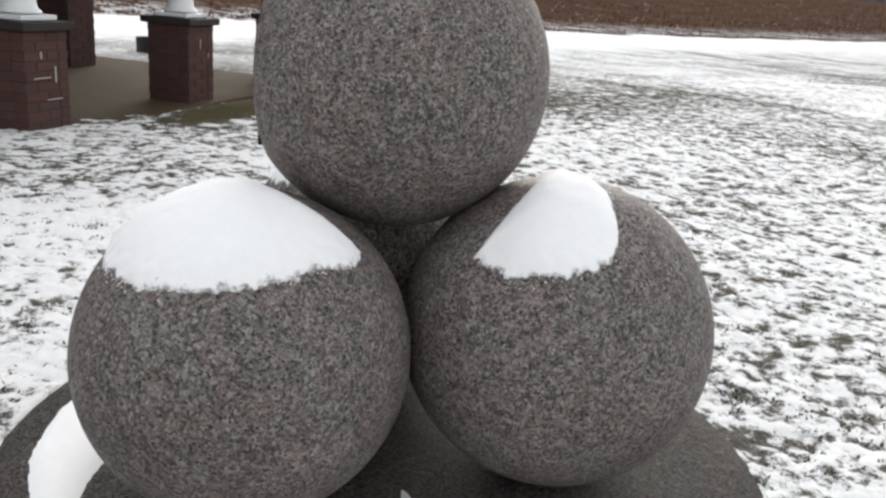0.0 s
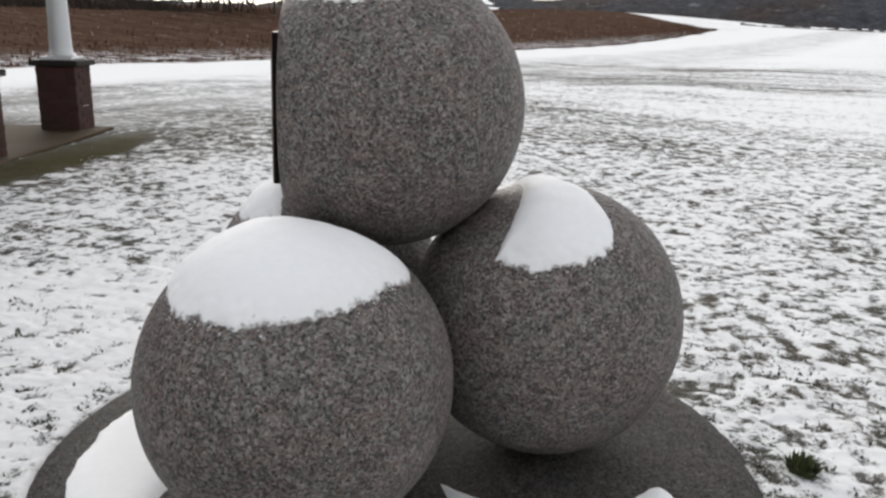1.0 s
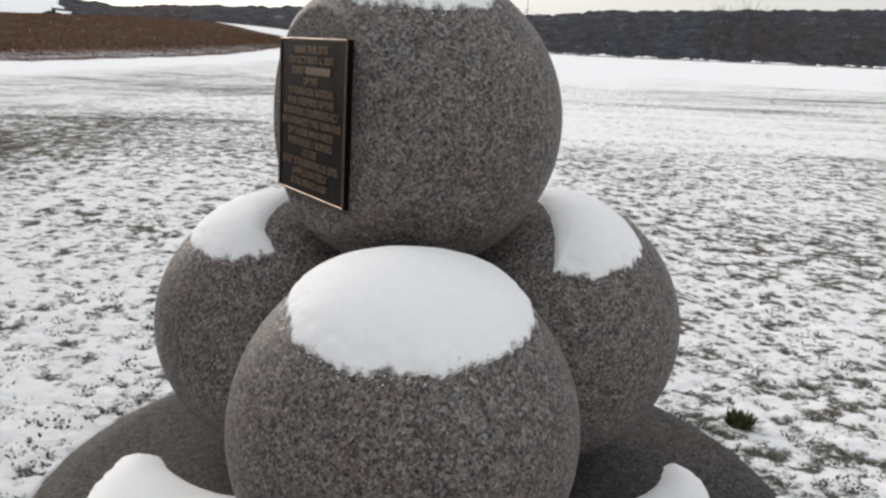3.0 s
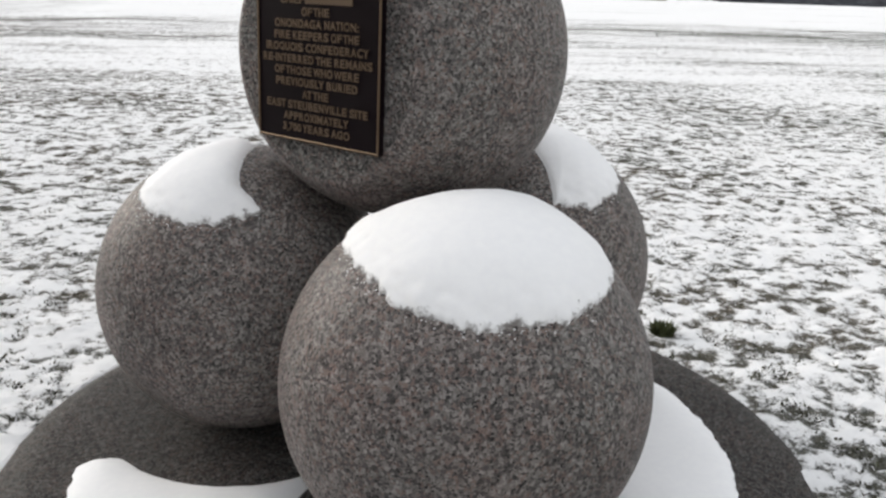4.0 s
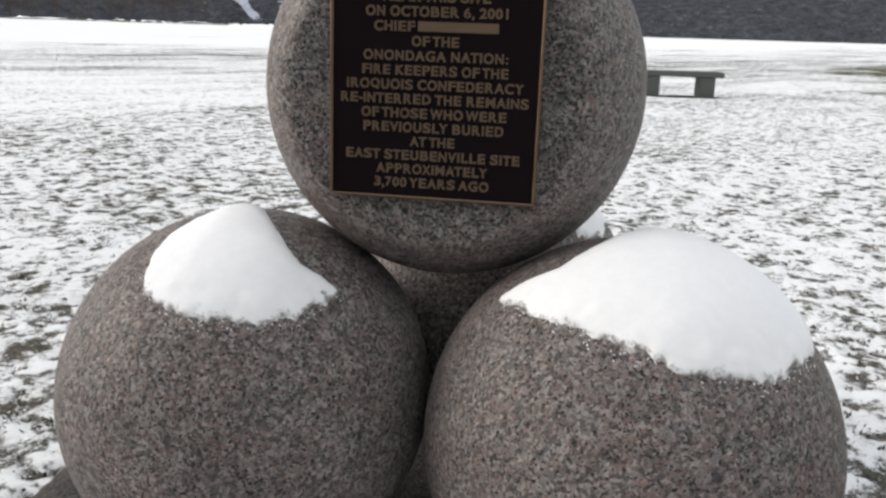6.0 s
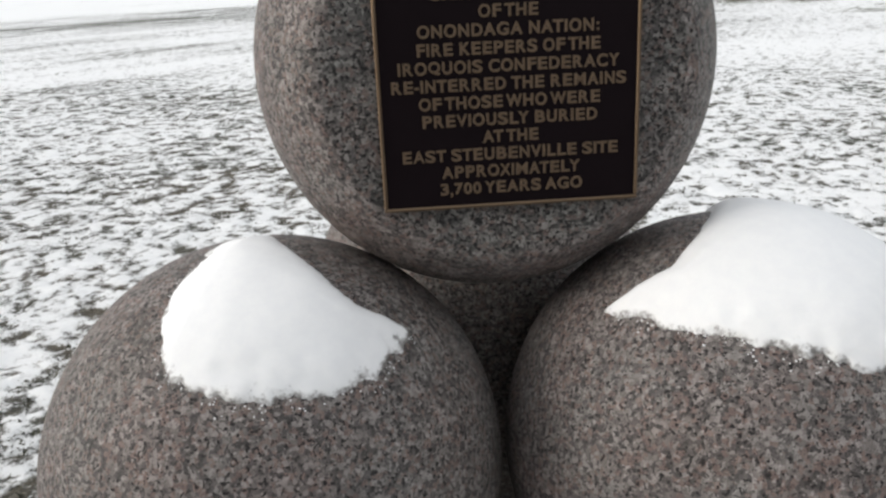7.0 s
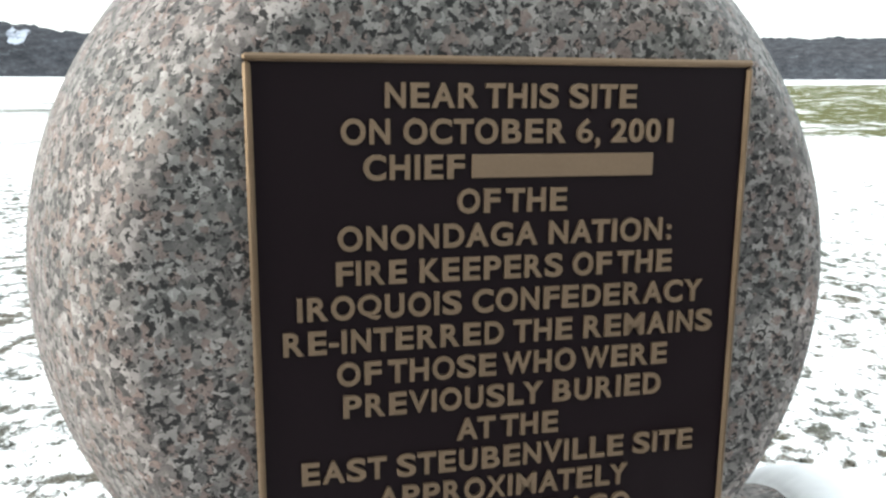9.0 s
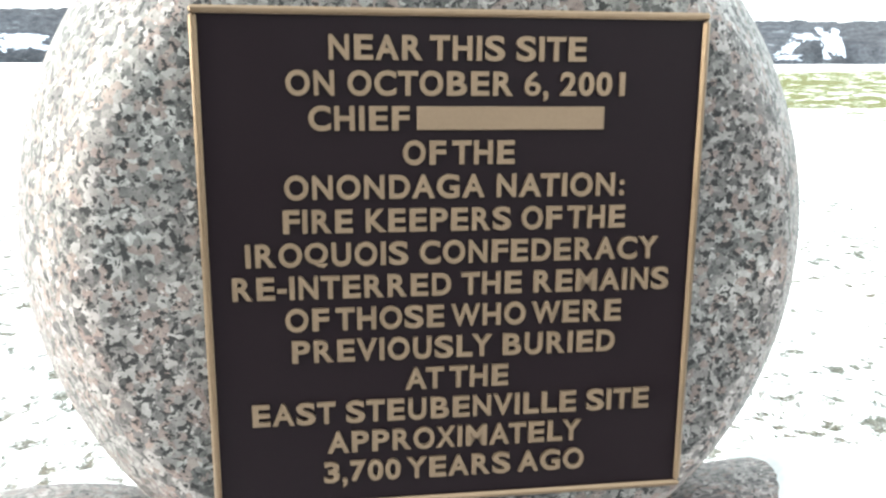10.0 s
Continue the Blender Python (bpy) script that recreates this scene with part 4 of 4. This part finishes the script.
def scatter_grass():
    spots = []
    for _ in range(34000):
        d = 0.95 + 7.0 * random.random() ** 1.5
        a = random.uniform(-math.pi, math.pi)
        x, y = d * math.cos(a), d * math.sin(a)
        if tussock(x, y) + 0.12 * noise.noise(Vector((x * 3.1, y * 3.1, 7))) > 0.455:
            continue
        if (Vector((x, y, 0)) - Vector((*PIERS[1], 0))).dot(V) > -0.4:
            continue
        z = terrain(x, y) - 0.006
        for _ in range(random.randint(3, 9)):
            spots.append((x + random.gauss(0, 0.016), y + random.gauss(0, 0.016), z, random.uniform(0.010, 0.027), random.uniform(0.004, 0.010),
                          random.uniform(-math.pi, math.pi), random.uniform(0.7, 1.5)))
    blade_mesh("grass", spots, GRASS, "short dark winter grass poking through the snow", "grass")


scatter_grass()


def scatter_stalks():
    spots = []
    for _ in range(32000):
        y = random.uniform(-25, 115)
        x = -17.4 - 0.10 * max(y - 54, 0) - 34 * random.random() ** 3.2 - 0.6 * random.random()
        if y > 66 - 1.67 * x or x < -52:
            continue
        z = terrain(x, y) - 0.02
        tall = 0.4 + 0.6 * smoothstep(-18.5, -24.0, x)
        spots.append((x, y, z, random.uniform(0.08, 0.32) * tall, random.uniform(0.015, 0.05), random.uniform(-math.pi, math.pi), random.uniform(0.5, 1.3)))
    blade_mesh("dead_weeds", spots, STALK, "dense brown dead weeds covering the field beyond the road", "weeds")


scatter_stalks()


def plant_clump():
    spots = []
    z = terrain(0.96, 0.485)
    for _ in range(260):
        a, q = random.uniform(-math.pi, math.pi), random.random() ** 0.6 * 0.036
        spots.append((0.96 + q * math.cos(a), 0.485 + q * math.sin(a), z - 0.005, random.uniform(0.02, 0.052), random.uniform(0.005, 0.012), a + random.gauss(0, 0.7), random.uniform(0.1, 1.1)))
    ob = blade_mesh("weed_clump", spots, CLUMP, "dark green weed clump beside the plinth", "plant")
    ob["kind"] = ""
    del ob["kind"]


plant_clump()


# ---- bare trees beyond the field ----
def tube(bm, pts, radii, sides):
    rings = []
    for k, (p, r) in enumerate(zip(pts, radii)):
        d = (pts[min(k + 1, len(pts) - 1)] - pts[max(k - 1, 0)]).normalized()
        a = d.orthogonal().normalized()
        b = d.cross(a)
        rings.append([bm.verts.new(p + (a * math.cos(2 * math.pi * q / sides) + b * math.sin(2 * math.pi * q / sides)) * r) for q in range(sides)])
    for a, b in zip(rings, rings[1:]):
        for q in range(sides):
            bm.faces.new((a[q], a[(q + 1) % sides], b[(q + 1) % sides], b[q]))


def limb(bm, p, d, length, r, depth, rng):
    pts, radii = [p.copy()], [max(r, 0.026)]
    steps = 4 if depth > 1 else 3
    for k in range(steps):
        d = (d + Vector((rng.gauss(0, 0.15), rng.gauss(0, 0.15), rng.gauss(0.07, 0.08)))).normalized()
        p = p + d * length / steps
        pts.append(p.copy())
        radii.append(max(r * (1 - 0.7 * (k + 1) / steps), 0.019))
        if depth > 0 and k > 0:
            side = (d + Vector((rng.gauss(0, 0.75), rng.gauss(0, 0.75), rng.gauss(0.15, 0.3)))).normalized()
            limb(bm, p, side, length * rng.uniform(0.55, 0.85), r * 0.55, depth - 1, rng)
    tube(bm, pts, radii, 5 if depth > 1 else 3)


def tree_parts(seed, height):
    rng = random.Random(seed)
    root = tagged(new("bare_tree"), "leafless winter tree with dark stems forking near the ground", "tree", "bare trees beyond the field")
    crown, stems = bmesh.new(), bmesh.new()
    for stem in range(3):
        lean = Vector((rng.gauss(0, 0.26), rng.gauss(0, 0.26), 1)).normalized()
        p, d, pts, radii = Vector((rng.gauss(0, 0.12), rng.gauss(0, 0.12), -0.2)), lean, [], []
        for k in range(9):
            pts.append(p.copy())
            radii.append(0.0125 * height * (1 - 0.1 * k) * (1.0 if stem == 0 else 0.7))
            d = (d + Vector((rng.gauss(0, 0.14), rng.gauss(0, 0.14), 0.08))).normalized()
            p = p + d * height * 0.09
            if k > 0:
                side = (d + Vector((rng.gauss(0, 0.8), rng.gauss(0, 0.8), 0.30))).normalized()
                limb(crown, p, side, height * rng.uniform(0.25, 0.42), radii[-1] * 0.6, 2, rng)
        tube(stems, pts, radii, 7)
    part("trunk", stems, BARK, root, smooth=True)
    part("crown", crown, BARK, root, smooth=True)
    return root


def place_trees():
    kinds = [tree_parts(s, 7.0) for s in (3, 8, 21)]
    spots = [(138.3, 61, 0.55), (136.6, 62, 1.0), (135.9, 63, 1.1), (135.3, 63, 0.9), (134.4, 65, 1.05), (133.9, 64, 0.7), (132.1, 66, 0.75), (130.5, 68, 0.95), (129.6, 70, 0.9), (139.4, 61, 0.4), (137.7, 60, 1.0), (137.1, 64, 1.15), (134.9, 62, 1.0), (133.1, 66, 0.9), (131.4, 67, 1.0), (128.9, 71, 0.85), (138.9, 63, 0.75), (128.1, 72, 0.5),
             (141.6, 59, 0.4), (87.5, 165, 0.95), (110.5, 190, 0.6), (111.3, 195, 0.5)]
    rng = random.Random(5)
    spots += [(az + rng.uniform(-0.4, 0.4), 300 + rng.uniform(0, 40), rng.uniform(1.5, 2.4)) for az in (75.2, 74.0, 73.2, 72.3, 71.5, 70.1, 68.7, 67.2, 65.9, 64.4, 62.8, 61.3, 79.5, 83.0)]
    for k, (az, d, s) in enumerate(spots):
        x, y = d * math.cos(radians(az)), d * math.sin(radians(az))
        m = pose(x, y, terrain(x, y) - 0.1, 0, 0, 67 * k)
        ob = kinds[k] if k < 3 else copy_thing(kinds[k % 3], m)
        ob.matrix_world = m @ Matrix.Diagonal((s, s, s, 1))


place_trees()


def hedge():
    """Low dark scrub along the crest of the brown field."""
    spots = []
    for _ in range(9000):
        x, y = random.uniform(-49, -44), random.uniform(2, 44)
        top = (0.75 + 0.9 * noise.noise(Vector((y * 0.3, 0, 0))) + 1.1 * smoothstep(20, 8, y)) * smoothstep(44, 36, y)
        spots.append((x, y, terrain(x, y) - 0.1, max(0.15, top * random.uniform(0.5, 1.1)), random.uniform(0.05, 0.14), random.uniform(-math.pi, math.pi), random.uniform(0.05, 0.7)))
    blade_mesh("scrub", spots, BARK, "low tangle of leafless dark scrub along the field crest", "scrub")


hedge()


# ---- far off: a white house and snowy clearings on the hillside ----
def farmhouse(az, k, s):
    p = hill_point(az, k, 400.0)
    root = tagged(new("farmhouse"), "small distant white house on the wooded hillside", "house")
    root.matrix_world = pose(p.x, p.y, p.z, 0, 0, az + 90)
    part("wall", block(17 * s, 5 * s, 2.6 * s, 0.02, Matrix.Translation((0, 0, 1.3 * s))), HOUSE_WHITE, root)
    bm = bmesh.new()
    w, d, h = 8.8 * s, 2.9 * s, 1.6 * s
    vs = [bm.verts.new(v) for v in ((-w, -d, 2.6 * s), (w, -d, 2.6 * s), (w, d, 2.6 * s), (-w, d, 2.6 * s), (-w, 0, 2.6 * s + h), (w, 0, 2.6 * s + h))]
    for f in ((0, 1, 5, 4), (2, 3, 4, 5), (1, 2, 5), (3, 0, 4), (3, 2, 1, 0)):
        bm.faces.new([vs[q] for q in f])
    part("roof", bm, SNOW, root, "snow-covered roof")


farmhouse(91.3, 0.5, 0.5)


def clearing(az0, az1, k0, k1, skew=0.0, material=SLOPE):
    """A ragged snowy opening among the woods of the hillside."""
    verts, faces, n, m = [], [], int(40 * max(1, (az1 - az0) / 3)), 40
    for i in range(n + 1):
        for j in range(m + 1):
            u, v = i / n, j / m
            az = az0 + u * (az1 - az0) + skew * (v - 0.5)
            p = hill_point(az, k0 + (k1 - k0) * v, 402.0)
            verts.append((p.x, p.y, p.z + 1.2))
    for i in range(n):
        for j in range(m):
            u, v = (i + 0.5) / n, (j + 0.5) / m
            edge = 1 - max(abs(2 * u - 1), abs(2 * v - 1)) ** 2
            if edge + 0.6 * noise.noise(Vector((az0 + u * 3.5, v * 3.5, 1))) + 0.5 * noise.noise(Vector((az0 + u * 11, v * 9, 4))) > 0.5:
                a = i * (m + 1) + j
                faces.append((a, a + m + 1, a + m + 2, a + 1))
    me = bpy.data.meshes.new("snow_clearing")
    me.from_pydata(verts, [], faces)
    me.materials.append(material)
    tagged(new("backdrop_snow_clearing", me), "ragged snowy clearing cut through the far woods", "clearing", kind="structure")


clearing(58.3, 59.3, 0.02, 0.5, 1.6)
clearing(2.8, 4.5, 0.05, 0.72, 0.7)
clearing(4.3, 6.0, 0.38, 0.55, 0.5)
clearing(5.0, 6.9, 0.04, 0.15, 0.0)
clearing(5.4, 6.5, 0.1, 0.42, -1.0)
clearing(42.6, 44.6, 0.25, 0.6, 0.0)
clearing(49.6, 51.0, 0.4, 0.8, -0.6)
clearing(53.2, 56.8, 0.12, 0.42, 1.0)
clearing(115.5, 130.5, 0.0, 1.0, 0.0, SNOW)


# ---- snow banks thrown up along the far side of the field ----
def snow_bank(az0, az1, d, h, name, material, label, category):
    verts, faces, n = [], [], 220
    for i in range(n + 1):
        az = az0 + (az1 - az0) * i / n
        top = h * max(0.08, 0.45 + 0.6 * noise.noise(Vector((az * 0.7, d, 0))) + 0.7 * noise.noise(Vector((az * 3.1, d, 3))))
        for off, k in ((-1.6, -0.1), (-1.0, 0.45), (-0.3, 0.95), (0.3, 1.0), (1.0, 0.5), (1.6, -0.1)):
            r = d + off + 2.5 * noise.noise(Vector((az * 0.15, 5, 0)))
            x, y = r * math.cos(radians(az)), r * math.sin(radians(az))
            verts.append((x, y, terrain(x, y) + top * k))
    for i in range(n):
        for j in range(5):
            a = i * 6 + j
            faces.append((a, a + 6, a + 7, a + 1))
    me = bpy.data.meshes.new(name)
    me.from_pydata(verts, [], faces)
    me.materials.append(material)
    me.polygons.foreach_set("use_smooth", [True] * len(me.polygons))
    tagged(new(name, me), label, category)


snow_bank(56.0, 103.0, 150.0, 0.55, "snow_bank", SNOW, "long lumpy bank of snow along the field edge", "snow bank")
# low dark brown strip along the foot of the bank
snow_bank(60.0, 101.0, 147.0, 0.42, "grass_verge", BROWN_STRIP, "low dull brown strip before the snow bank", "verge")


def utility_pole(az, d, h):
    x, y = d * math.cos(radians(az)), d * math.sin(radians(az))
    root = tagged(new("utility_pole"), "tall thin wooden utility pole beyond the field", "utility pole")
    root.matrix_world = pose(x, y, terrain(x, y) - 0.3, 0, 0, az)
    part("post", lathe([(0.0, h), (0.035, h), (0.05, h * 0.6), (0.09, 0.0), (0.0, 0.0)], 12), BARK, root, smooth=True)
    part("crossarm", block(0.12, 2.4, 0.14, 0.01, Matrix.Translation((-0.14, 0, h - 0.6))), BARK, root)


utility_pole(87.4, 168.0, 15.0)
